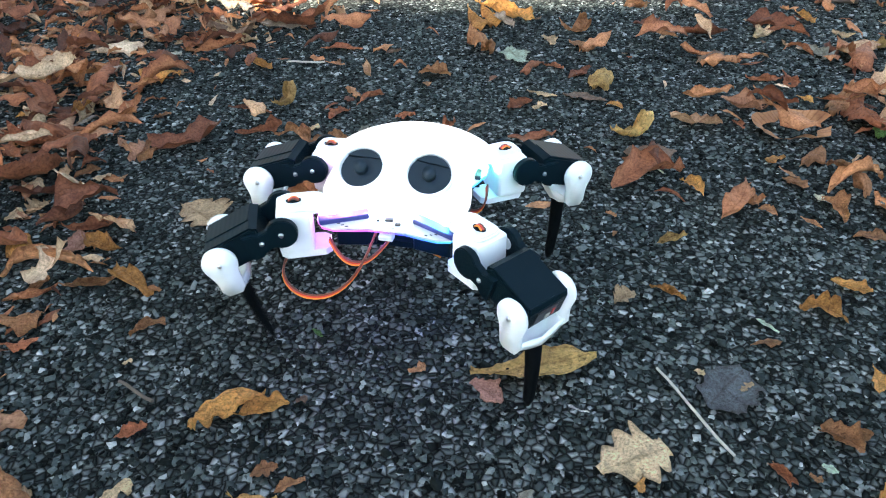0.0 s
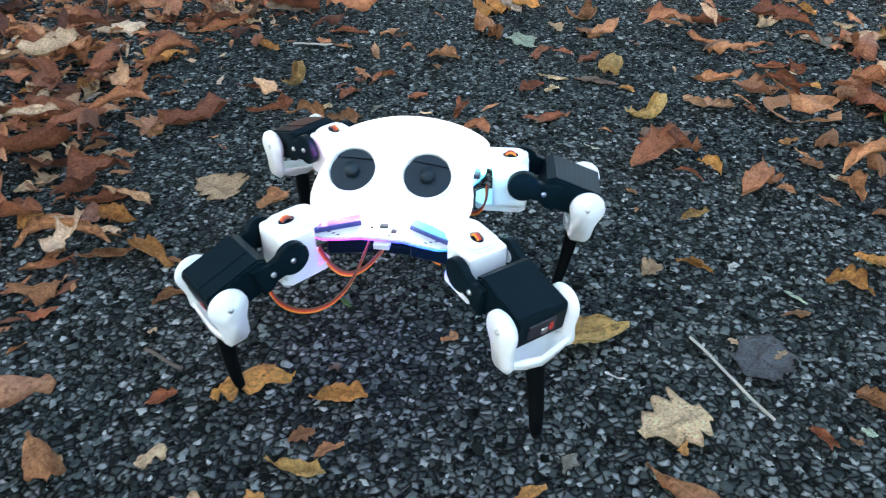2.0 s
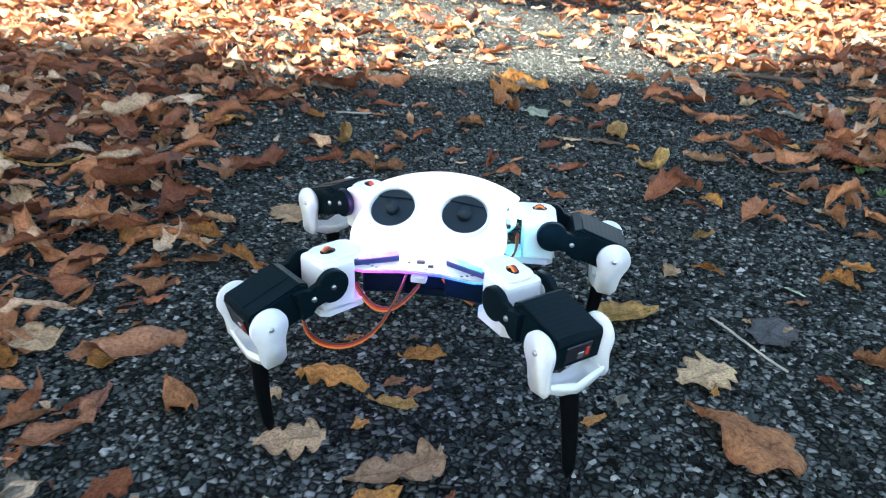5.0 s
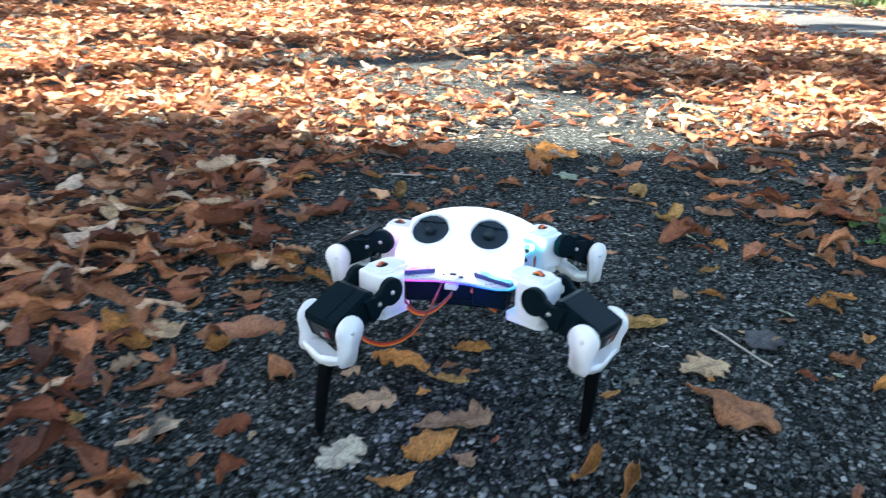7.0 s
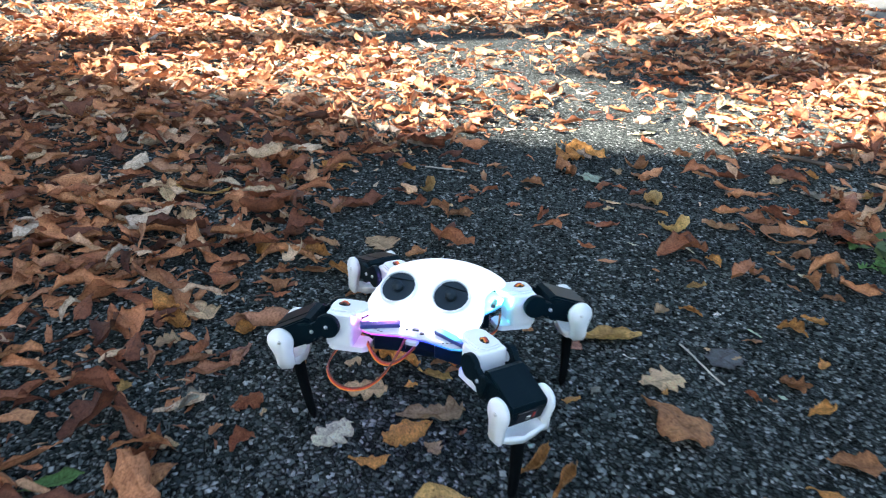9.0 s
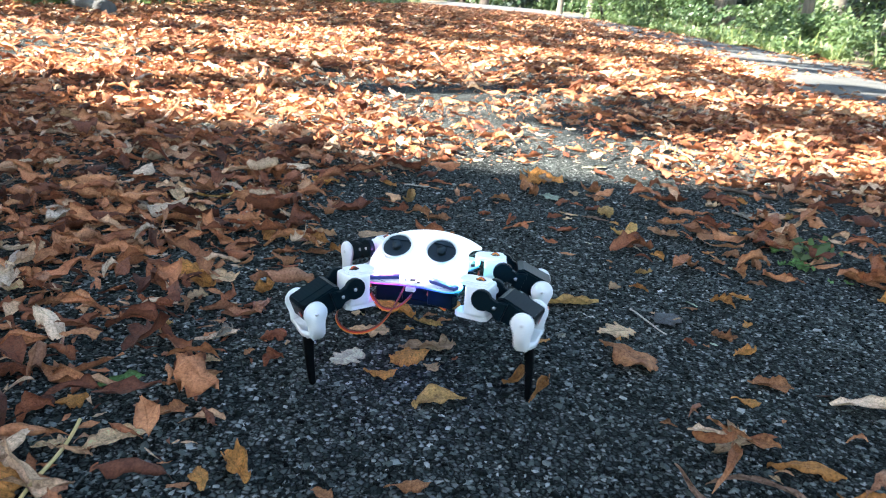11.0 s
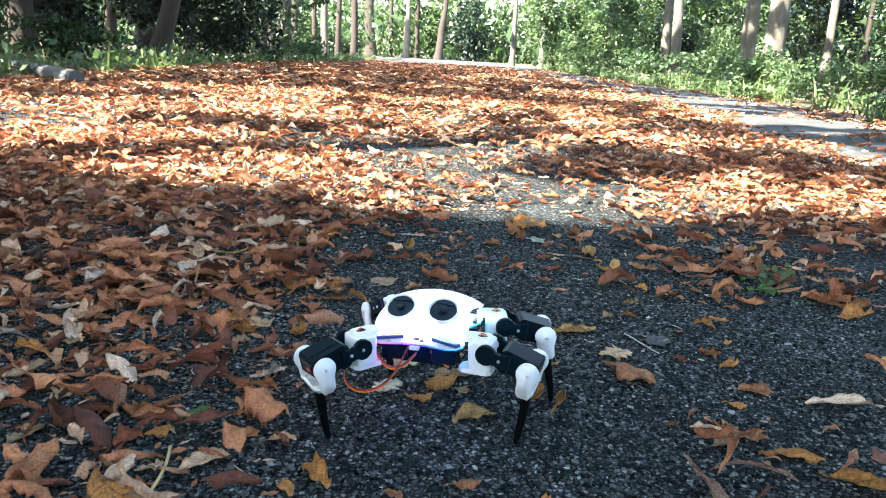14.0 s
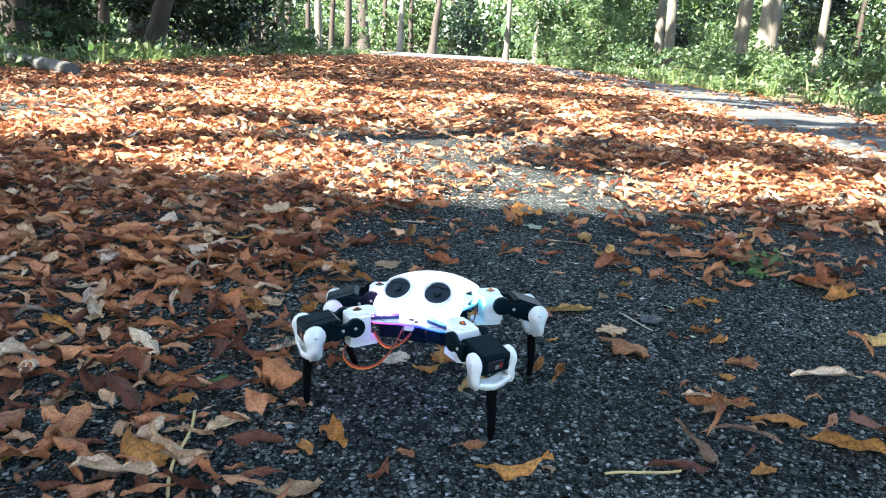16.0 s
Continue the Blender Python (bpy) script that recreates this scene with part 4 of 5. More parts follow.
gx[:9000], gy[:9000] = r.uniform(-3.0, 3.3, 9000), r.uniform(-1.5, 1.35, 9000)
gz = r.uniform(6.0, 9.5, N_C)
keepers = []


def sunlit(x, y):
    """Whether the added crowns are left open for the sun over this spot of the ground."""
    if y < 0.95:
        return False
    for cx, cy, ax, ay in GAPS:
        if ((x - cx) / (ax + 0.25)) ** 2 + ((y - cy) / (ay + 0.22)) ** 2 < 1:
            return True
    fleck = noise.noise(Vector((x * 1.9, y * 1.5, 7.0))) + 0.5 * noise.noise(Vector((x * 0.7, y * 0.5, 3.0)))
    if x > 1.8 and y > 2.6:
        return fleck > 0.1
    if x > 0.1 and y < 9:
        return y > 1.6 and fleck > 0.16
    if y < 5:
        return fleck > (-0.07 if y > 1.7 else 0.08 if x < -0.5 and y > 1.15 else 9)
    return fleck > 0.26


for i in range(N_C):
    x, y = gx[i], gy[i]
    if not sunlit(x, y):
        keepers.append((x + S_OFF[0] * gz[i], y + S_OFF[1] * gz[i], gz[i]))
# more unseen crowns, added to shade the wood on both sides
wood = []
for i in range(7000):
    x, y = (r.uniform(4.2, 15.0), r.uniform(3.0, 34.0)) if i % 2 else (r.uniform(-14.0, -4.6), r.uniform(4.0, 30.0))
    if noise.noise(Vector((x * 0.6, y * 0.5, 21.0))) < (0.0 if x > 0 else 0.12):
        h = r.uniform(6.5, 10.0)
        wood.append((x + S_OFF[0] * h, y + S_OFF[1] * h, h))
for p in keepers:
    k = min(range(len(ROOTS)), key=lambda j: (ROOTS[j][0] - p[0]) ** 2 + (ROOTS[j][1] - p[1]) ** 2)
    crowns[k].append(p)
CANOPY = foliage_material("added_shade_canopy", (0.05, 0.09, 0.025), (0.12, 0.14, 0.04), 0.12)
broad = [[] for _ in ROOTS]
for p in wood:
    k = min(range(len(ROOTS)), key=lambda j: (ROOTS[j][0] - p[0]) ** 2 + (ROOTS[j][1] - p[1]) ** 2)
    broad[k].append(p)
for k, ((x, y), pts) in enumerate(zip(ROOTS, crowns)):
    tree(x, y, 0.28, 8.5, (0.01 * (k % 3), 0.02), BARK, "tall tree with an unseen crown added to shade the path", leaves_at(pts, 0.34, r, 0.4) + leaves_at(broad[k], 0.75, r, 0.4), CANOPY, 5, 60 + k)

# trunks that show along and beyond the path
def stand(px, dist, width, lean=0.0, bark=BARK, h=9.0, seed=1, label="slender brown tree trunk in the wood"):
    """A trunk at a bearing from the path's middle: px counts sideways, dist ahead."""
    k = dist / 1344.0
    return tree(-0.12 + (px - 779) * k, dist - 0.6, width * k * 0.5, h, (lean, 0.02), bark, label, None, GREEN, 3, seed)


stand(288, 14.8, 32, 0.28, BARK, 7.0, 1, "leaning dark brown tree trunk among ivy")
stand(1306, 15.0, 18, 0.0, PALE_BARK, 8.0, 2, "pale straight tree trunk beside the path")
stand(1290, 19.0, 11, 0.04, PALE_BARK, 8.0, 3, "slim grey tree trunk beside the path")
stand(1342, 18.0, 36, 0.05, PALE_BARK, 9.0, 4, "thick pale tree trunk beside the path")
stand(1180, 24.0, 18, -0.03, PALE_BARK, 9.0, 5, "pale tree trunk beside the path")
stand(1160, 27.0, 16, 0.0, PALE_BARK, 9.0, 6)
for k, (px, d, w, ln, bk) in enumerate([(468, 34, 20, 0.05, BARK), (485, 38, 14, 0.03, BARK), (507, 33, 22, 0.04, PALE_BARK), (523, 40, 12, 0.06, BARK), (560, 36, 9, 0, BARK), (577, 42, 13, 0, PALE_BARK),
                                         (600, 38, 9, 0.02, BARK), (628, 40, 12, 0, BARK), (655, 37, 22, -0.02, BARK), (690, 44, 10, 0, BARK), (717, 40, 11, 0.03, PALE_BARK), (735, 42, 9, 0, BARK), (772, 36, 14, 0.1, BARK),
                                         (806, 44, 14, 0, BARK), (900, 40, 9, 0, PALE_BARK), (950, 34, 9, 0.02, PALE_BARK), (1000, 30, 10, 0, PALE_BARK), (1060, 33, 10, 0, BARK), (1110, 30, 9, 0, PALE_BARK),
                                         (1440, 16, 14, 0, PALE_BARK), (1500, 18, 12, 0.03, BARK), (140, 22, 12, 0.02, PALE_BARK), (60, 20, 16, 0, BARK), (215, 26, 18, 0.02, BARK), (400, 27, 12, 0, BARK), (350, 30, 16, 0, BARK)]):
    stand(px, d + (36 if 630 < px < 880 else 4 if px > 880 and px < 1200 else 0), w, ln, bk, 8 + (k % 4), 100 + k)


def shrub(name, x, y, rx, ry, h, n, size, mat, label, seed, z0=0.0):
    """A bush of many leaves on thin stems, with an uneven outline."""
    g = np.random.default_rng(seed)
    root = tagged(new(name), label, "bush" if name == "bush" else name, "undergrowth along the path")
    root.location = (x, y, -0.02)
    lobes = [(g.uniform(-0.7, 0.7) * rx, g.uniform(-0.7, 0.7) * ry, g.uniform(0.15, 0.85) * h, g.uniform(0.25, 0.55)) for _ in range(11)]
    P = []
    for i in range(int(1.45 * n)):
        lx, ly, lz, s = lobes[g.integers(0, len(lobes))]
        d = g.normal(0, 1, 3)
        d = d / np.linalg.norm(d) * g.uniform(0.35, 1.0) ** 0.5
        P.append((lx + d[0] * s * rx, ly + d[1] * s * ry, max(0.04, lz + d[2] * s * h * 0.55 + z0)))
    c = swarm("foliage", leaves_at(P, 0.78 * size, g, 0.7), mat)
    c.parent = root
    rnd = random.Random(seed)
    for lx, ly, lz, s in lobes[:5]:
        bm = bmesh.new()
        trunk_mesh(bm, Vector((lx * 0.3, ly * 0.3, -0.05)), Vector((lx, ly, lz)), 0.025, 0.008, 0.03, rnd, 6, 4)
        part("stem", bm, BARK, root)
    return root


# undergrowth on one side, partly in the green with sun in its colour
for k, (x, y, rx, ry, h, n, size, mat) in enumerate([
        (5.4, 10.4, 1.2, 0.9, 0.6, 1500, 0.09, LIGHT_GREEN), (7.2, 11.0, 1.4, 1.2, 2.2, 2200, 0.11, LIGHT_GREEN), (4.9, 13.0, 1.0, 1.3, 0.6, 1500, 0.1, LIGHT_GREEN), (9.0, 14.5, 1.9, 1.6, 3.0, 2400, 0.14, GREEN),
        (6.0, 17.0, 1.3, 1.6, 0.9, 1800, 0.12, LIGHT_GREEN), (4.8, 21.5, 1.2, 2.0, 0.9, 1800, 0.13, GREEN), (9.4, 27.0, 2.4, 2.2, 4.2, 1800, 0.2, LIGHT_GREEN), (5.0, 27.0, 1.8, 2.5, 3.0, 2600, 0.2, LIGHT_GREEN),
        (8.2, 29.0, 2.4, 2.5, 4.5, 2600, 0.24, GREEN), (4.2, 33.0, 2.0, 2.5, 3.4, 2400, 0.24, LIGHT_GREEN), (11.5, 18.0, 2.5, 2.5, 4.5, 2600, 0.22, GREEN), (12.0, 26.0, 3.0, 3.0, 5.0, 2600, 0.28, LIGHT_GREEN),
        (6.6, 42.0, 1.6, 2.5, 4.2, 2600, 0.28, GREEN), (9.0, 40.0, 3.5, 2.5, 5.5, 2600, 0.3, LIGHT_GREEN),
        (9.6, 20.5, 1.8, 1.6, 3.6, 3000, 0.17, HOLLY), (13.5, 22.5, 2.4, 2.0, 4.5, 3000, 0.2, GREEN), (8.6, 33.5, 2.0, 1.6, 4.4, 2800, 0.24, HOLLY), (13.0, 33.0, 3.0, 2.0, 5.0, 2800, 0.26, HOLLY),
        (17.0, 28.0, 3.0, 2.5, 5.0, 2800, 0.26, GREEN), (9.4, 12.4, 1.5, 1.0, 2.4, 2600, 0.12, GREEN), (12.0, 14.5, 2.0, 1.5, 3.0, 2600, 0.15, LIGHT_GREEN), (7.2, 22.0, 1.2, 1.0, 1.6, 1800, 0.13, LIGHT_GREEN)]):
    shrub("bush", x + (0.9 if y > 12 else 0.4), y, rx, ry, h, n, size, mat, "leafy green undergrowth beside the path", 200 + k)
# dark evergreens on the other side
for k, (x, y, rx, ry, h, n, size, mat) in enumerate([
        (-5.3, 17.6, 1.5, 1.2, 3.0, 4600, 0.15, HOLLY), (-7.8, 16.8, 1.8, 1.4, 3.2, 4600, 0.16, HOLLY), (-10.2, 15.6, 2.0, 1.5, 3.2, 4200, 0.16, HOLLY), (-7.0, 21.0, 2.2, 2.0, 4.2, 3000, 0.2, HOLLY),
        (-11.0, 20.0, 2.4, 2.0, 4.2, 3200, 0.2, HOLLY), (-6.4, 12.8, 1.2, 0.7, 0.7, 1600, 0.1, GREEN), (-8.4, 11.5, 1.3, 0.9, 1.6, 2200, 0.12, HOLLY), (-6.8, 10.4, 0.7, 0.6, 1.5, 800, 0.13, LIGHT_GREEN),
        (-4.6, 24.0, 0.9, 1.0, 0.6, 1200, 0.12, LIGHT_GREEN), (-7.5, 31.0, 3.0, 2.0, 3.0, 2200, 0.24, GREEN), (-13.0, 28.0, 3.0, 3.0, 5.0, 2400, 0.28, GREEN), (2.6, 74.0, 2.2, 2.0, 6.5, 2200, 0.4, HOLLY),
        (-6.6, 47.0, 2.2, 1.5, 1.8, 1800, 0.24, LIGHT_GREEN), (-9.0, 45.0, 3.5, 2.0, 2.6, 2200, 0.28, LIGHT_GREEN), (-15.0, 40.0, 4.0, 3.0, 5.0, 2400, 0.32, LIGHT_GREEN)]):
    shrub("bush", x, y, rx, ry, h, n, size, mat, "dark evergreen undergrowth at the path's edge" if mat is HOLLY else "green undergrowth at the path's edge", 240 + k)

# distant wood: leaves thin enough to let the bright sky through
g = np.random.default_rng(9)
far_rows = []
for k in range(26):
    x0, y0 = -34 + 2.7 * k + g.uniform(-1, 1), g.uniform(78, 92)
    P = np.stack([x0 + g.normal(0, 2.2, 1000), y0 + g.normal(0, 2.0, 1000), np.abs(g.normal(3.2, 2.8, 1000))], -1)
    far_rows += leaves_at(P * (1.35, 1, 1), 0.7, g, 0.8)
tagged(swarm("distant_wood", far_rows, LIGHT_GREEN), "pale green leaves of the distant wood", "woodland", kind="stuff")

near_rows = []
for k in range(22):
    x0, y0 = -30 + 2.6 * k + g.uniform(-1, 1), g.uniform(43, 51)
    if -6.5 < x0 < 6.5:
        y0 += 32
    P = np.stack([x0 + g.normal(0, 1.8, 300), y0 + g.normal(0, 1.2, 300), np.abs(g.normal(1.2, 2.2, 300))], -1)
    near_rows += leaves_at(P, 0.38, g, 0.8)
tagged(swarm("distant_wood", near_rows, GREEN), "dark green saplings and leaves across the wood", "woodland", kind="stuff")

# unseen ring of leaves, added to block low light from the other sides
P = []
while len(P) < 9000:
    a, d = g.uniform(0, 6.283), g.uniform(11.0, 15.0)
    if abs((a - 1.5708 + 3.1416) % 6.2832 - 3.1416) > radians(40):
        P.append((d * math.cos(a), 2.0 + d * math.sin(a), 7.0 * g.random() ** 1.2))
tagged(swarm("light_blocking_leaves", leaves_at(P, 0.55, g, 0.8), GREEN), "unseen ring of green leaves added to block side light", "woodland", kind="stuff")

# grass and weeds along both edges
g = np.random.default_rng(12)
blades = []
base = np.array([[-0.5, 0, 0], [0.5, 0, 0], [0.35, 0.1, 0.6], [-0.1, 0.3, 1.0]])
F = np.array([[0, 1, 2, 3]])
weeds = []
for i in range(24000):
    y = 5.5 + 35 * g.random() ** 1.3
    if g.random() < 0.62:
        x = path_right(y) + 0.1 + abs(g.normal(0, 0.7))
    else:
        x = path_left(y) - 0.05 - abs(g.normal(0, 0.8))
    if noise.noise(Vector((x * 1.3, y * 0.9, 5.0))) < -0.12:
        continue
    if i % 2:
        weeds.append((x, y, 0.02 + abs(g.normal(0, 0.11))))
        continue
    a = g.uniform(0, 6.28)
    c, s = math.cos(a), math.sin(a)
    hgt = min(0.4, 0.04 + g.exponential(0.07))
    v = base * (0.018, 1.1 * hgt, hgt)
    blades.append((np.stack([c * v[:, 0] - s * v[:, 1] + x, s * v[:, 0] + c * v[:, 1] + y, v[:, 2] - 0.03], -1), F, None))
tagged(swarm("weeds", leaves_at(weeds, 0.085, g, 0.6), LIGHT_GREEN), "low broad-leaved weeds along the path", "weeds", kind="stuff")
tagged(swarm("grass", blades, GRASS), "rough green grass and weeds along the path", "grass", kind="stuff")

# a fallen log at the edge
log = tube("fallen_log", [(-5.6, 8.0, 0.06), (-5.0, 7.45, 0.075), (-4.4, 6.85, 0.06), (-3.8, 6.35, 0.07), (-3.3, 5.85, 0.055), (-2.95, 5.45, 0.05)], 0.062, bark_material("grey_bark", (0.03, 0.03, 0.03), (0.14, 0.14, 0.14)))
tagged(log, "grey fallen log lying at the path's edge", "log")

# a small green sprig that lies among the leaves
g = np.random.default_rng(44)
sprig = tagged(new("sprig"), "small fresh green sprig lying among brown leaves", "sprig")
sprig.location = (0.481, 0.671, 0)
P = np.stack([g.normal(0, 0.02, 46), g.normal(0, 0.013, 46), 0.006 + np.abs(g.normal(0, 0.011, 46))], -1)
part_leaves = swarm("foliage", leaves_at(P, 0.019, g, 0.6), LIGHT_GREEN)
part_leaves.parent = sprig
for k in range(3):
    tube("stem", [(-0.03 + 0.01 * k, -0.01 + 0.008 * k, 0.003), (-0.01, 0.004 * (k - 1), 0.008), (0.012, 0.007 * (k - 1), 0.01), (0.03, 0.012 * (k - 1), 0.006)], 0.0007, GRASS, sprig)


# ---- the robot ----
CX, CYF, CYR, LC, LF, LT = 0.0336, 0.0362, 0.0320, 0.0374, 0.0425, 0.0810
robot = tagged(new("quadruped_robot"), "white and black four-legged walking robot with glowing circuit board", "robot")

# shell: a dome that runs out into four shoulders
NA, NR = 72, 16


def shell_radius(a):
    """Plan outline of the shell, a in radians from +x."""
    c, s = math.cos(a), math.sin(a)
    corner = abs(math.sin(2 * a)) ** (2.2 if s > 0 else 3.2)
    side = 0.0440 + 0.005 * max(0.0, s) - 0.0050 * max(0.0, -s)
    return side + (0.061 - side) * corner


def shell_height(r):
    return 0.0065 + 0.0265 * max(0.0, 1 - (r / 0.067) ** 2.2) ** 0.8


bm = bmesh.new()
tip = bm.verts.new((0, 0.003, shell_height(0.007)))
rings = []
for k in range(1, NR + 1):
    f = k / NR
    row = []
    for i in range(NA):
        a = 2 * math.pi * i / NA
        rad = shell_radius(a) * f
        row.append(bm.verts.new((rad * math.cos(a), rad * math.sin(a) + 0.003, shell_height(math.hypot(rad * math.cos(a), rad * math.sin(a) - 0.007)))))
    rings.append(row)
for i in range(NA):
    j = (i + 1) % NA
    bm.faces.new((tip, rings[0][i], rings[0][j]))
    for a, b in zip(rings, rings[1:]):
        bm.faces.new((a[i], b[i], b[j], a[j]))
shell = part("shell", bm, SHELL, robot, "white domed shell with a faint glow added to its material", True)
sol = shell.modifiers.new("thickness", "SOLIDIFY")
sol.thickness = 0.002

# eyes: raised sockets with dark caps
for sx_ in (-1, 1):
    tilt = pose(sx_ * 0.0214, -0.0298, 0.031, 33, 4 * sx_, 0) @ pose(0, 0, -0.0025)
    # the sockets carry the shell's added glow too
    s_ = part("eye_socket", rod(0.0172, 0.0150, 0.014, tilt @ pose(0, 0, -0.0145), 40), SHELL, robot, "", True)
    bm = bmesh.new()
    ring_pts = [(0.0128, -0.001), (0.0152, -0.001), (0.0150, 0.0026), (0.0136, 0.0026)]
    loops = [[bm.verts.new(tilt @ Vector((p * math.cos(6.28319 * i / 40), p * math.sin(6.28319 * i / 40), z))) for p, z in ring_pts] for i in range(40)]
    for i in range(40):
        a, b = loops[i], loops[(i + 1) % 40]
        for k in range(4):
            bm.faces.new((a[k], b[k], b[(k + 1) % 4], a[(k + 1) % 4]))
    bmesh.ops.recalc_face_normals(bm, faces=bm.faces)
    part("rim", bm, WHITE, s_)
    cap = part("eye_cap", rod(0.0132, 0.0132, 0.0022, tilt @ pose(0, 0, -0.0018), 40), EYE, robot, "charcoal round eye cap with a small knob")
    lid_line = [(0.0128 * math.cos(radians(a)), 0.0128 * math.sin(radians(a))) for a in range(32, 149, 9)]
    bm = bmesh.new()
    lo = [bm.verts.new(tilt @ Vector((x, y, 0.0004))) for x, y in lid_line]
    hi = [bm.verts.new(tilt @ Vector((x, y, 0.0019))) for x, y in lid_line]
    bm.faces.new(hi)
    for i in range(len(lo)):
        j = (i + 1) % len(lo)
        bm.faces.new((lo[i], lo[j], hi[j], hi[i]))
    bmesh.ops.recalc_face_normals(bm, faces=bm.faces)
    part("eyelid", bm, EYE, cap)
    part("knob", rod(0.0042, 0.0040, 0.006, tilt @ pose(0, -0.0005, 0.0003), 20, 0.0005), EYE, cap, "", True)


# circuit board with four lobes and hollowed sides
def board_outline(grow=0.0):
    half = [(0.0, -0.0545), (0.012, -0.0545), (0.022, -0.057), (0.032, -0.0588), (0.0400, -0.0570), (0.0452, -0.0505), (0.0460, -0.042), (0.0425, -0.032), (0.0395, -0.020), (0.0385, -0.005),
            (0.0400, 0.006), (0.0440, 0.015), (0.0480, 0.025), (0.0480, 0.037), (0.042, 0.046), (0.030, 0.049), (0.015, 0.047), (0.0, 0.046)]
    pts = half + [(-x, y) for x, y in half[-2:0:-1]]
    return [(x * (1 + grow / 0.05), y * (1 + grow / 0.05)) for x, y in pts]


def plate(outline, z0, z1):
    b = bmesh.new()
    lo = [b.verts.new((x, y, z0)) for x, y in outline]
    hi = [b.verts.new((x, y, z1)) for x, y in outline]
    b.faces.new(lo[::-1])
    b.faces.new(hi)
    for i in range(len(lo)):
        j = (i + 1) % len(lo)
        b.faces.new((lo[i], lo[j], hi[j], hi[i]))
    return b


board = part("circuit_board", plate(board_outline(), 0.0022, 0.0032), BOARD, robot, "white four-lobed circuit board with coloured lights")
part("board_edge", plate(board_outline(-0.0002), 0.0008, 0.0021), EDGE, board)


def on_board(name, x, y, lx, ly, hz, turn, mat, label="", z=0.0032):
    b = box(-lx / 2, lx / 2, -ly / 2, ly / 2, 0, hz, min(lx, ly, hz) * 0.12, 1)
    bmesh.ops.transform(b, matrix=pose(x, y, z, 0, 0, turn), verts=b.verts)
    return part(name, b, mat, board, label)


for s_ in (-1, 1):
    on_board("pin_header", s_ * 0.0285, -0.0475, 0.031, 0.0072, 0.0034, s_ * -27, HEADER, "pin header with blue light painted into its colour")
    on_board("pin_header", s_ * 0.0435, 0.022, 0.004, 0.011, 0.003, 0, CHIP, "black pin header")
on_board("chip", -0.001, -0.0435, 0.0048, 0.0028, 0.0014, 5, CHIP, "small black chip")
on_board("chip", 0.0055, -0.0475, 0.0032, 0.0024, 0.0012, 5, CHIP, "small black chip")
on_board("capacitor", -0.0075, -0.0455, 0.0014, 0.0014, 0.0012, 0, CHIP)
on_board("capacitor", 0.0035, -0.0515, 0.0016, 0.001, 0.001, 0, STEEL)
on_board("capacitor", 0.0105, -0.0445, 0.0012, 0.0018, 0.001, 20, STEEL)
on_board("plug", 0.0, -0.0540, 0.0088, 0.006, 0.0034, 0, BOARD, "white cable plug", -0.0030)
for x, y, mat, name in ((-0.0345, -0.0515, PINK_LED, "pink"), (-0.015, -0.041, WHITE_LED, "white"), (0.0385, -0.0500, BLUE_LED, "blue"), (0.0345, -0.0400, CYAN_LED, "cyan"), (-0.0365, -0.0420, PINK_LED, "pink"), (0.0145, -0.041, WHITE_LED, "white"), (0.0450, 0.030, CYAN_LED, "cyan"), (-0.0450, 0.030, PINK_LED, "pink")):
    on_board("light", x, y, 0.0034, 0.0034, 0.0014, 0, mat, f"glowing {name} light on the board")
# the lights under the board tint its dark underside
for x, mat, name in ((-0.020, DIM_PINK_LED, "pink"), (0.016, DIM_BLUE_LED, "blue"), (0.002, DIM_BLUE_LED, "blue")):
    on_board("light", x, -0.047, 0.003, 0.003, 0.001, 0, mat, f"glowing {name} light under the board", -0.0006)
# faint board printing
for s_ in (-1, 1):
    for k in range(3):
        on_board("printing", s_ * 0.0275 + 0.0028 * (k - 1), -0.0540 - s_ * 0.0011 * (k - 1) * -1, 0.0018, 0.0008, 0.0003, s_ * -24, CHIP)

# chassis below the board: battery block, hip servos, lower plate
chassis = part("chassis", box(-0.024, 0.024, -0.030, 0.034, -0.022, 0.0005, 0.003), BLACK, robot, "black chassis under the board")
part("lower_plate", box(-0.022, 0.022, -0.028, 0.032, -0.0270, -0.0222, 0.001), BLACK, robot, "black lower plate")
for sx_, sy_ in ((-1, -1), (1, -1), (-1, 1), (1, 1)):
    cy = CYF if sy_ < 0 else CYR
    b = box(-0.0125, 0.0125, -0.0068, 0.0068, -0.021, 0.0005, 0.0008, 1)
    box(-0.017, 0.017, -0.0068, 0.0068, -0.008, -0.0055, 0.0004, 1, b)
    bmesh.ops.transform(b, matrix=pose(sx_ * (CX - 0.008), sy_ * (cy - 0.003), 0, 0, 0, 12 * sx_ * sy_), verts=b.verts)
    part("hip_servo", b, BLACK, robot, "black hip servo")


# cables, three cores side by side
def cable(points, parent, radius=0.0007):
    root = None
    for k, mat in enumerate(WIRES):
        pts = [(x + 0.0004 * (k - 1), y, z + 0.0013 * (k - 1)) for x, y, z in points]
        ob = tube("wire", pts, radius, mat, parent if root is None else root, "servo wire")
        root = root or ob
    return root


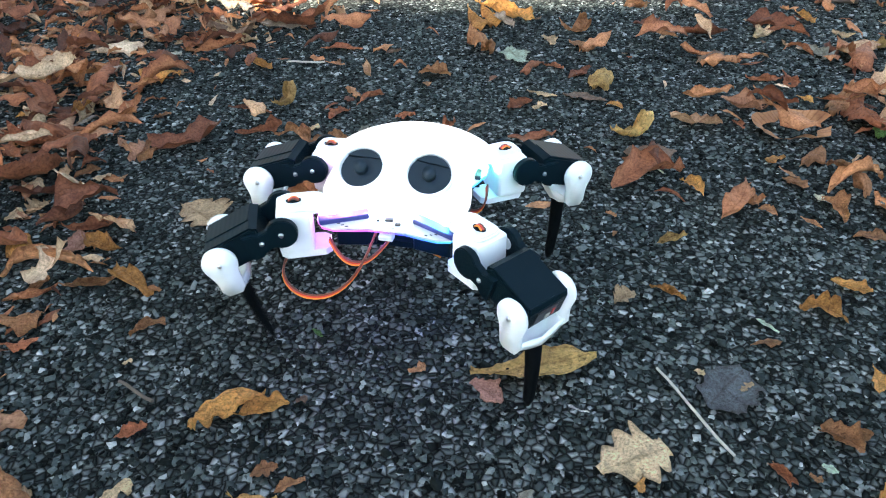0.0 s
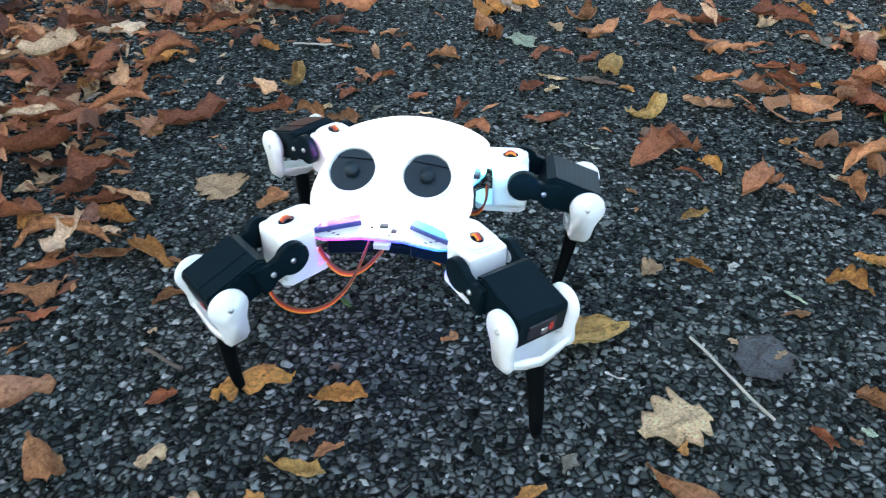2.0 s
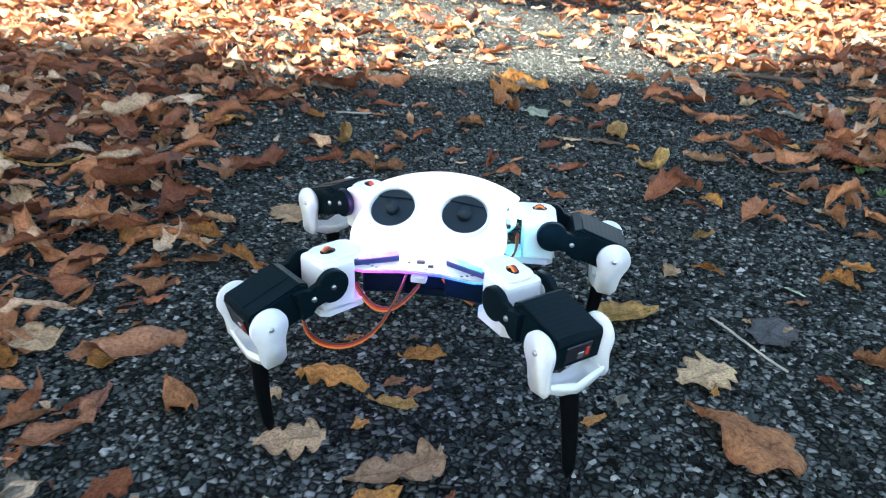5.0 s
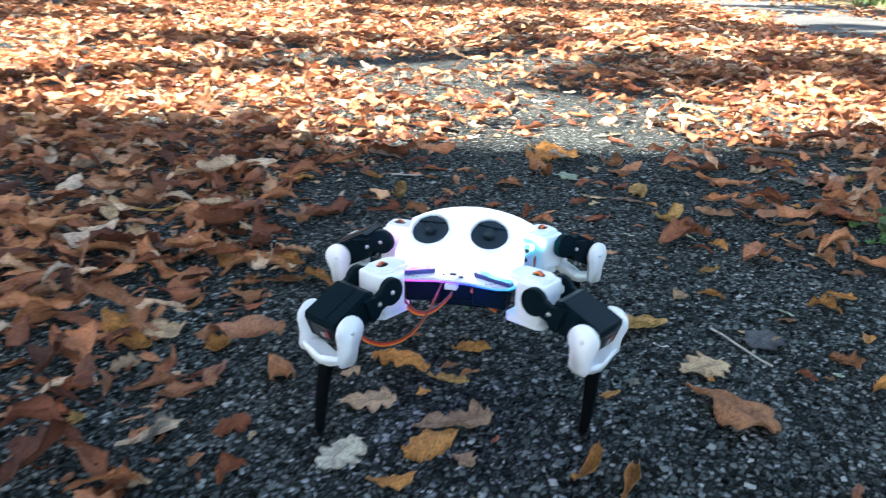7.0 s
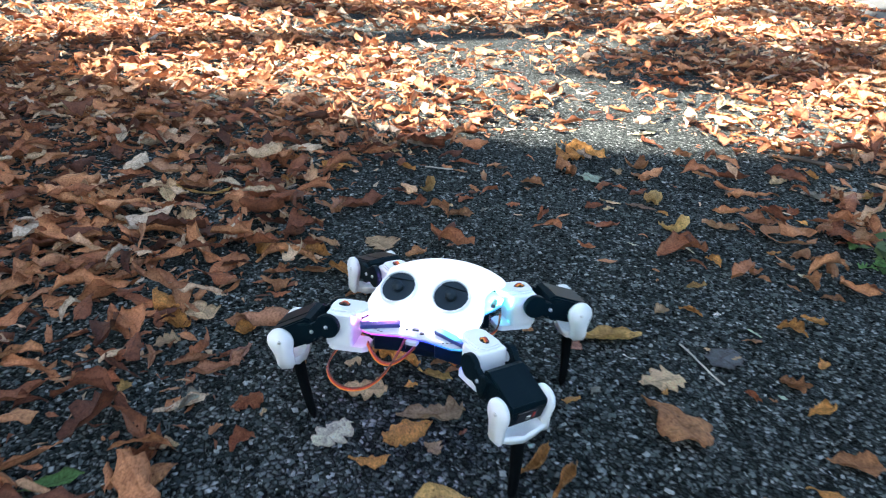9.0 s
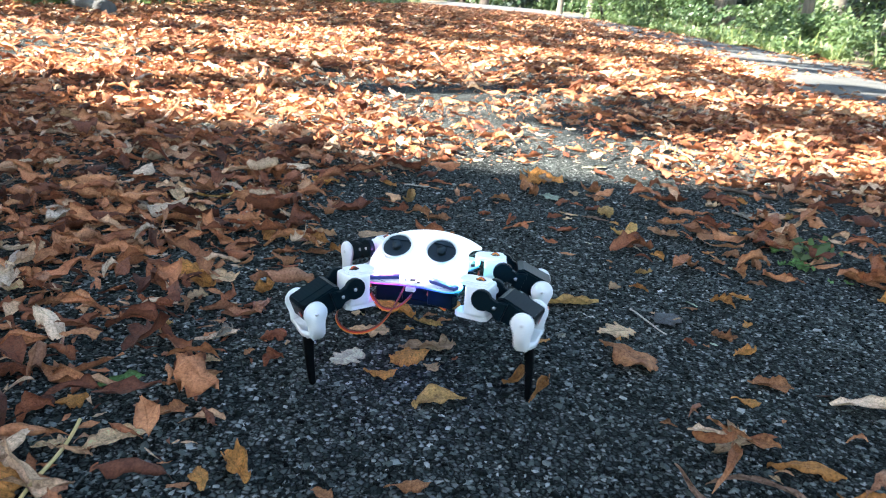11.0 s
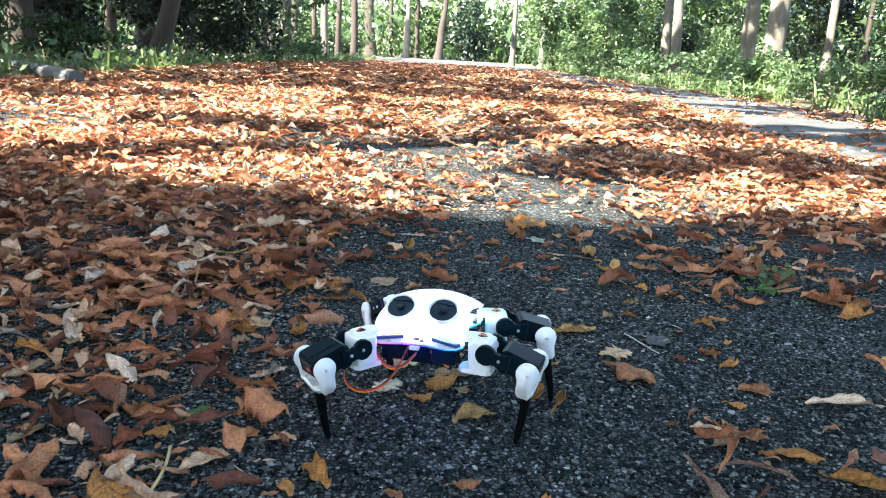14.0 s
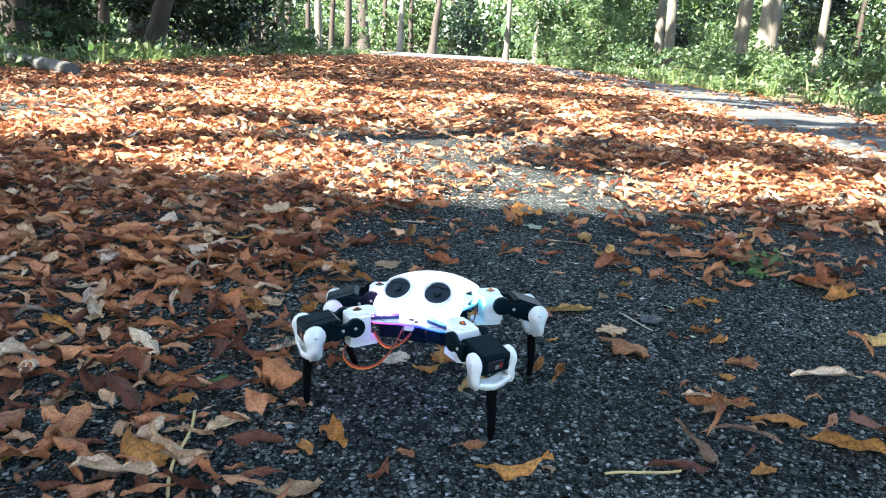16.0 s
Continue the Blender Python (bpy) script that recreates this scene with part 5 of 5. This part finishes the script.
cable([(-0.060, -0.036, -0.018), (-0.075, -0.052, -0.032), (-0.067, -0.064, -0.047), (-0.040, -0.067, -0.048), (-0.020, -0.060, -0.034), (-0.013, -0.050, -0.016), (-0.010, -0.040, -0.006)], robot)
cable([(-0.040, -0.046, -0.014), (-0.032, -0.054, -0.021), (-0.022, -0.056, -0.027), (-0.010, -0.052, -0.022), (-0.002, -0.042, -0.012)], robot)
cable([(0.010, -0.030, -0.012), (0.015, -0.036, -0.014), (0.022, -0.038, -0.019), (0.030, -0.036, -0.024)], robot, 0.0006)
cable([(0.044, -0.030, -0.022), (0.052, -0.040, -0.029), (0.058, -0.038, -0.027), (0.060, -0.028, -0.018)], robot)
cable([(-0.052, 0.024, -0.006), (-0.062, 0.016, -0.016), (-0.064, 0.004, -0.024), (-0.056, -0.004, -0.026), (-0.046, 0.006, -0.018)], robot)
cable([(0.050, 0.016, 0.0), (0.052, 0.012, -0.010), (0.048, 0.008, -0.018), (0.040, 0.014, -0.02)], robot)


def screw(parent, x, y, z, r=0.0016):
    way = 1 if y > 0 else -1
    return part("screw", rod(r, r * 0.8, 0.0012, pose(x, y, z, -90 * way, 0, 0), 12), STEEL, parent, "silver screw", True)


def make_coxa():
    """Hip block: x points out along the leg, the lift axis lies at x = LC."""
    b = box(0.0185, 0.0405, -0.0130, 0.0130, -0.0195, 0.0095, 0.0034, 3)
    hip = part("hip_block", b, WHITE, robot, "white printed hip block with a cable slot")
    # top cap with a slot
    out = [(0.009, -0.004), (0.011, -0.0085), (0.016, -0.0108), (0.033, -0.0108), (0.0375, -0.0085), (0.039, -0.004), (0.039, 0.004), (0.0375, 0.0085), (0.033, 0.0108), (0.016, 0.0108), (0.011, 0.0085), (0.009, 0.004)]
    cap = plate(out, 0.0080, 0.0120)
    bmesh.ops.bevel(cap, geom=[e for e in cap.edges if e.verts[0].co.z > 0.0115 and e.verts[1].co.z > 0.0115], offset=0.0012, segments=2, affect="EDGES")
    part("cap", cap, WHITE, hip)
    slot = rod(0.0037, 0.0037, 0.0006, pose(0.029, 0.0, 0.0119) @ Matrix.Diagonal((1.3, 0.8, 1, 1)), 24)
    part("slot", slot, BLACK, hip, "dark cable slot")
    for k, mat in enumerate(WIRES):
        y = 0.0013 * (k - 1)
        tube("wire", [(0.0255, y, 0.0115), (0.0268, y, 0.0137), (0.0290, y, 0.0145), (0.0312, y, 0.0135), (0.0325, y, 0.0115)], 0.0006, mat, hip)
    foot_plate = [(0.008, -0.006), (0.012, -0.0095), (0.036, -0.0105), (0.040, -0.007), (0.040, 0.007), (0.036, 0.0105), (0.012, 0.0095), (0.008, 0.006)]
    part("bracket", plate(foot_plate, -0.0238, -0.0192), WHITE, hip, "white lower bracket")
    part("pivot", rod(0.0042, 0.0036, 0.004, pose(0.0374, 0.0138, 0.0, -90, 0, 0), 18), WHITE, hip)
    return hip


def make_femur():
    """Upper leg: lift axis at the origin, knee axis at x = LF."""
    outline = [(0.0135, -0.0095), (0.0440, -0.0105), (0.0500, -0.0085), (0.0500, 0.0062), (0.0485, 0.0092), (0.0165, 0.0112), (0.0125, 0.0085)]
    case = part("upper_leg", prism(outline, -0.0158, 0.0158, 0.0012), BLACK, robot, "black printed upper leg case")
    part("lid", prism([(0.0170, 0.0100), (0.0478, 0.0080), (0.0478, 0.0098), (0.0170, 0.0118)], -0.0150, 0.0052, 0.0004), BLACK, case, "black case lid")
    part("servo", box(0.0495, 0.0508, -0.009, 0.008, -0.006, 0.004, 0.0004, 1), CHIP, case)
    part("tab", box(0.0500, 0.0512, -0.001, 0.003, -0.005, -0.001, 0.0003, 1), STEEL, case, "metal tab")
    part("tab", box(0.0500, 0.0511, 0.004, 0.0065, -0.004, 0.001, 0.0003, 1), WIRES[1], case, "red wire end")
    for s_ in (-1, 1):
        arm = arc(0, 0, 0.0098, 40, 320, 24)
        arm += [(0.0130, -0.0062), (0.0170, -0.0090), (0.0230, -0.0095), (0.0230, 0.0088), (0.0170, 0.0075), (0.0130, 0.0056)]
        y0, y1 = sorted((s_ * 0.0142, s_ * 0.0192))
        a = part("arm", prism(arm, y0, y1, 0.0006), BLACK, case, "black side arm with a round end")
        screw(case, 0.0005, s_ * 0.0190, 0.0, 0.0017) if s_ > 0 else None
        screw(case, 0.0135, s_ * 0.0190, 0.0, 0.0017)
    return case


def make_tibia():
    """Lower leg: knee axis at the origin, the foot at x = LT."""
    ear = arc(0, 0, 0.0108, 70, 290, 22) + [(0.0085, -0.0082), (0.0120, -0.0078), (0.0205, -0.0072), (0.0240, -0.0040), (0.0240, 0.0050), (0.0200, 0.0074), (0.0120, 0.0076), (0.0085, 0.0084)]
    root = None
    for s_ in (-1, 1):
        y0, y1 = sorted((s_ * 0.0166, s_ * 0.0222))
        ob = part("ear" if root else "knee_bracket", prism(ear, y0, y1, 0.0014), WHITE, root or robot, "white rounded knee bracket", True)
        root = root or ob
        screw(root, 0, s_ * 0.0220, 0, 0.0017)
    bow = [(0.0170, -0.0215), (0.0225, -0.0175), (0.0265, -0.0090), (0.0272, 0.0), (0.0265, 0.0090), (0.0225, 0.0175), (0.0170, 0.0215), (0.0150, 0.0185), (0.0190, 0.0140), (0.0208, 0.0070), (0.0212, 0), (0.0208, -0.0070), (0.0190, -0.0140), (0.0150, -0.0185)]
    b = plate(bow, -0.0068, 0.0068)
    bmesh.ops.bevel(b, geom=[e for e in b.edges if abs(e.verts[0].co.z - e.verts[1].co.z) < 1e-6], offset=0.0016, segments=3, affect="EDGES")
    bmesh.ops.recalc_face_normals(b, faces=b.faces)
    part("bridge", b, WHITE, root, "", True)
    bm = bmesh.new()
    rows = []
    for k in range(12):
        f = k / 11
        x = 0.0235 + (LT - 0.0235) * f
        w = 0.0051 * (1 - f) + 0.0032 * f
        if k == 11:
            w *= 0.6
        off = 0.0016 * math.sin(2.6 * f)
        rows.append([bm.verts.new((x, w * math.copysign(abs(math.cos(t_)) ** 0.7, math.cos(t_)), off + w * 0.95 * math.copysign(abs(math.sin(t_)) ** 0.7, math.sin(t_)))) for t_ in [2 * math.pi * i / 16 + 0.01 for i in range(16)]])
    for a, c in zip(rows, rows[1:]):
        for i in range(16):
            j = (i + 1) % 16
            bm.faces.new((a[i], a[j], c[j], c[i]))
    bm.faces.new(rows[-1])
    bm.faces.new(rows[0][::-1])
    bmesh.ops.recalc_face_normals(bm, faces=bm.faces)
    part("foot_rod", bm, ROD, root, "black tapered foot rod", True)
    return root


LEGS = {}
for corner in ("front_left", "front_right", "rear_left", "rear_right"):
    LEGS[corner] = (make_coxa(), make_femur(), make_tibia())

# two leaves that the front foot drags along
foot_leaf = leaf("lance", -0.128, 0.345, 0, 0.05, 0.5, "orange", 3)
pushed_leaf = leaf("lance", -0.100, 0.352, 0, 0.036, 0.6, "orange", 2)


def motions():
    """What moves: the robot over the path, its legs, and the leaves at its foot."""
    BODY = [
        (0.0, -0.0105, 0.4529, 0.0976, -11.3, -1.2, 1.0),
        (0.5, -0.0121, 0.4523, 0.0975, -11.3, -0.7, 1.4),
        (1.0, -0.0345, 0.4100, 0.0968, -10.3, -0.2, -0.4),
        (1.5, -0.0334, 0.4083, 0.0974, -10.7, -0.2, -0.4),
        (2.0, -0.0351, 0.4117, 0.0964, -10.2, 0.7, -0.0),
        (2.5, -0.0353, 0.3825, 0.0978, -9.3, -1.3, -0.6),
        (3.0, -0.0401, 0.3736, 0.0963, -10.9, -2.3, -1.0),
        (3.5, -0.0422, 0.3741, 0.0972, -12.4, -0.9, 0.1),
        (4.0, -0.0548, 0.3409, 0.0996, -11.8, -2.5, 0.4),
        (4.5, -0.0595, 0.3317, 0.1001, -11.9, -1.8, 0.4),
        (5.0, -0.0643, 0.3225, 0.1006, -11.9, -1.2, 0.4),
        (5.5, -0.0690, 0.3132, 0.1011, -12.0, -0.5, 0.4),
        (6.0, -0.0738, 0.3040, 0.1016, -12.1, 0.1, 0.4),
        (6.5, -0.0785, 0.2948, 0.1021, -12.1, 0.8, 0.3),
        (7.0, -0.0803, 0.2833, 0.1058, -12.1, -0.8, 0.2),
        (7.5, -0.0861, 0.2513, 0.1066, -14.9, -1.6, -0.8),
        (8.0, -0.0866, 0.2543, 0.1062, -12.7, -0.6, -0.4),
        (8.5, -0.0853, 0.2580, 0.1046, -12.8, -1.1, -0.9),
        (9.0, -0.0882, 0.2221, 0.1020, -12.3, -1.6, -1.1),
        (9.5, -0.0900, 0.2162, 0.1002, -11.7, -1.4, -1.2),
        (10.0, -0.0918, 0.2103, 0.0985, -11.0, -1.1, -1.3),
        (10.5, -0.0935, 0.2044, 0.0967, -10.4, -0.9, -1.5),
        (11.0, -0.0953, 0.1985, 0.0949, -9.8, -0.7, -1.6),
        (11.5, -0.0971, 0.1925, 0.0932, -9.1, -0.5, -1.7),
        (12.0, -0.0972, 0.1673, 0.0950, -13.0, -0.5, -1.0),
        (12.5, -0.1044, 0.1625, 0.0944, -14.3, -0.2, -1.4),
        (13.0, -0.1066, 0.1664, 0.0921, -14.2, 1.1, -0.9),
        (13.5, -0.1146, 0.1313, 0.0953, -15.7, -0.5, -2.0),
        (14.0, -0.1203, 0.1180, 0.0953, -14.0, -0.1, -1.8),
        (14.5, -0.1212, 0.1225, 0.0940, -13.8, 0.4, -2.1),
        (15.0, -0.1226, 0.1056, 0.0958, -12.9, 0.6, -2.0),
        (15.5, -0.1336, 0.0961, 0.0958, -14.9, -0.3, -2.5),
        (16.0, -0.1315, 0.1037, 0.0922, -17.2, 2.4, -1.1),
    ]
    FRONT_LEFT = [
        (0.0, -159, -23, -84),
        (0.25, -139, -6, -78),
        (0.5, -118, -20, -61),
        (1.0, -131, -17, -80),
        (1.5, -131, -16, -79),
        (2.0, -130, -15, -79),
        (2.5, -161, -21, -84),
        (3.0, -168, -22, -86),
        (3.5, -124, 0, -81),
        (4.0, -126, -24, -70),
        (4.5, -131, -16, -79),
        (5.0, -130, -15, -79),
        (5.25, -145, -2, -88),
        (5.5, -161, -21, -84),
        (6.0, -168, -22, -86),
        (6.25, -154, -1, -88),
        (6.5, -139, -13, -77),
        (6.75, -129, -1, -74),
        (7.0, -119, -22, -60),
        (7.5, -130, -23, -72),
        (8.0, -132, -22, -74),
        (8.5, -137, -24, -70),
        (9.0, -174, -25, -79),
        (9.25, -157, -3, -84),
        (9.5, -139, -13, -77),
        (9.75, -129, -1, -74),
        (10.0, -119, -22, -60),
        (10.5, -130, -23, -72),
        (11.0, -132, -22, -74),
        (11.5, -130, -10, -87),
        (12.0, -154, -18, -89),
        (12.5, -157, -21, -93),
        (12.75, -140, 6, -96),
        (13.0, -124, 0, -86),
        (13.25, -122, 10, -88),
        (13.5, -120, -13, -78),
        (14.0, -129, -13, -87),
        (14.5, -128, -10, -89),
        (15.0, -142, -14, -91),
        (15.5, -153, -20, -93),
        (15.75, -144, 5, -96),
        (16.0, -136, -2, -86),
    ]
    FRONT_RIGHT = [
        (0.0, -38, -18, -73),
        (0.5, -38, -16, -72),
        (1.0, -3, -18, -77),
        (1.5, -1, -19, -77),
        (1.75, -25, 2, -82),
        (2.0, -48, -8, -75),
        (2.5, -40, -22, -73),
        (3.0, -37, -21, -69),
        (3.5, -37, -19, -69),
        (4.0, -11, -20, -76),
        (4.5, -1, -19, -77),
        (5.0, -48, -8, -75),
        (5.5, -40, -22, -73),
        (6.0, -37, -21, -69),
        (6.5, -36, -15, -73),
        (7.0, -27, -20, -74),
        (7.5, 5, -26, -73),
        (8.0, -12, -19, -68),
        (8.25, -32, -3, -77),
        (8.5, -51, -19, -74),
        (8.75, -45, -4, -79),
        (9.0, -40, -21, -72),
        (9.5, -36, -15, -73),
        (10.0, -27, -20, -74),
        (10.25, -11, -7, -80),
        (10.5, 5, -26, -73),
        (10.75, -4, -7, -76),
        (11.0, -12, -19, -68),
        (11.5, -51, 1, -88),
        (12.0, -40, -11, -84),
        (12.5, -40, -14, -76),
        (13.0, -39, -10, -79),
        (13.5, -19, -12, -86),
        (14.0, -6, -16, -84),
        (14.5, -41, 17, -92),
        (15.0, -53, -9, -80),
        (15.5, -43, -9, -83),
        (16.0, -42, -8, -80),
    ]
    REAR_LEFT = [
        (0.0, 182, -16, -76),
        (0.5, 182, -18, -75),
        (1.0, 141, -15, -76),
        (1.5, 142, -14, -76),
        (2.0, 142, -17, -76),
        (2.5, 125, -12, -76),
        (2.75, 153, 5, -82),
        (3.0, 180, -11, -76),
        (3.5, 183, -16, -76),
        (4.0, 149, -15, -76),
        (4.5, 142, -14, -76),
        (5.0, 142, -17, -76),
        (5.5, 125, -12, -76),
        (6.0, 180, -11, -76),
        (6.5, 187, -21, -74),
        (7.0, 173, -25, -72),
        (7.5, 145, -19, -73),
        (8.0, 139, -20, -73),
        (8.5, 141, -17, -74),
        (9.0, 138, -11, -77),
        (9.5, 187, -21, -74),
        (10.0, 173, -25, -72),
        (10.25, 159, -6, -79),
        (10.5, 145, -19, -73),
        (11.0, 139, -20, -73),
        (11.25, 133, -6, -91),
        (11.5, 128, -24, -96),
        (12.0, 125, -26, -93),
        (12.25, 159, -4, -98),
        (12.5, 192, -13, -91),
        (13.0, 201, -20, -96),
        (13.5, 140, -25, -94),
        (14.0, 128, -24, -93),
        (14.5, 128, -26, -94),
        (15.0, 120, -25, -91),
        (15.25, 134, -6, -98),
        (15.5, 147, -20, -94),
        (15.75, 174, -1, -100),
        (16.0, 200, -14, -94),
    ]
    REAR_RIGHT = [
        (0.0, 36, -15, -80),
        (0.5, 35, -15, -79),
        (1.0, 55, -9, -61),
        (1.5, 2, -19, -79),
        (2.0, 5, -18, -82),
        (2.5, 36, -17, -77),
        (3.0, 41, -14, -77),
        (3.5, 41, -15, -74),
        (4.0, 65, -14, -46),
        (4.5, 2, -19, -79),
        (5.0, 5, -18, -82),
        (5.25, 20, -2, -85),
        (5.5, 36, -17, -77),
        (6.0, 41, -14, -77),
        (6.5, 48, -15, -62),
        (6.75, 50, -2, -73),
        (7.0, 52, -22, -73),
        (7.5, 55, -10, -49),
        (8.0, 9, -22, -73),
        (8.5, 7, -22, -72),
        (9.0, 35, -15, -76),
        (9.5, 48, -15, -62),
        (9.75, 50, -2, -73),
        (10.0, 52, -22, -73),
        (10.5, 55, -10, -49),
        (11.0, 9, -22, -73),
        (11.5, 4, -16, -81),
        (11.75, 30, 0, -73),
        (12.0, 56, -16, -53),
        (12.25, 47, 0, -68),
        (12.5, 39, -16, -72),
        (13.0, 41, -15, -73),
        (13.5, 67, -14, -45),
        (14.0, 14, -12, -70),
        (14.5, 6, -19, -76),
        (15.0, 20, -21, -75),
        (15.5, 29, -17, -70),
        (16.0, 29, -17, -73),
    ]
    walk(robot, [(t, pose(x, y, z) @ pose(0, 0, 0, 0, 0, yaw) @ pose(0, 0, 0, pitch) @ pose(0, 0, 0, 0, roll)) for t, x, y, z, yaw, pitch, roll in BODY])
    hips = {"front_left": (-CX, -CYF, FRONT_LEFT), "front_right": (CX, -CYF, FRONT_RIGHT), "rear_left": (-CX, CYR, REAR_LEFT), "rear_right": (CX, CYR, REAR_RIGHT)}
    for corner, (hx, hy, rows) in hips.items():
        hip, upper, lower = LEGS[corner]
        at_hip = [(t, pose(hx, hy, 0, 0, 0, a)) for t, a, b, c in rows]
        at_axis = [(t, pose(hx, hy, 0, 0, 0, a) @ pose(LC, 0, 0, 0, -b, 0)) for t, a, b, c in rows]
        at_knee = [(t, pose(hx, hy, 0, 0, 0, a) @ pose(LC, 0, 0, 0, -b, 0) @ pose(LF, 0, 0, 0, -c, 0)) for t, a, b, c in rows]
        walk(hip, at_hip)
        walk(upper, at_axis)
        walk(lower, at_knee)
    for ob, rows in ((foot_leaf, [(0, -0.128, 0.345, 40), (0.3, -0.128, 0.345, 40), (0.6, -0.130, 0.340, 30), (3.1, -0.130, 0.337, 25), (3.6, -0.135, 0.310, -5), (4.0, -0.135, 0.304, -10), (16, -0.135, 0.304, -10)]),
                     (pushed_leaf, [(0, -0.100, 0.350, 20), (0.5, -0.100, 0.348, 20), (0.9, -0.071, 0.332, 5), (16, -0.070, 0.332, 5)])):
        s = ob.scale.copy()
        walk(ob, [(t, pose(x, y, 0.002, 0, 0, a)) for t, x, y, a in rows])
        ob.scale = s


motions()
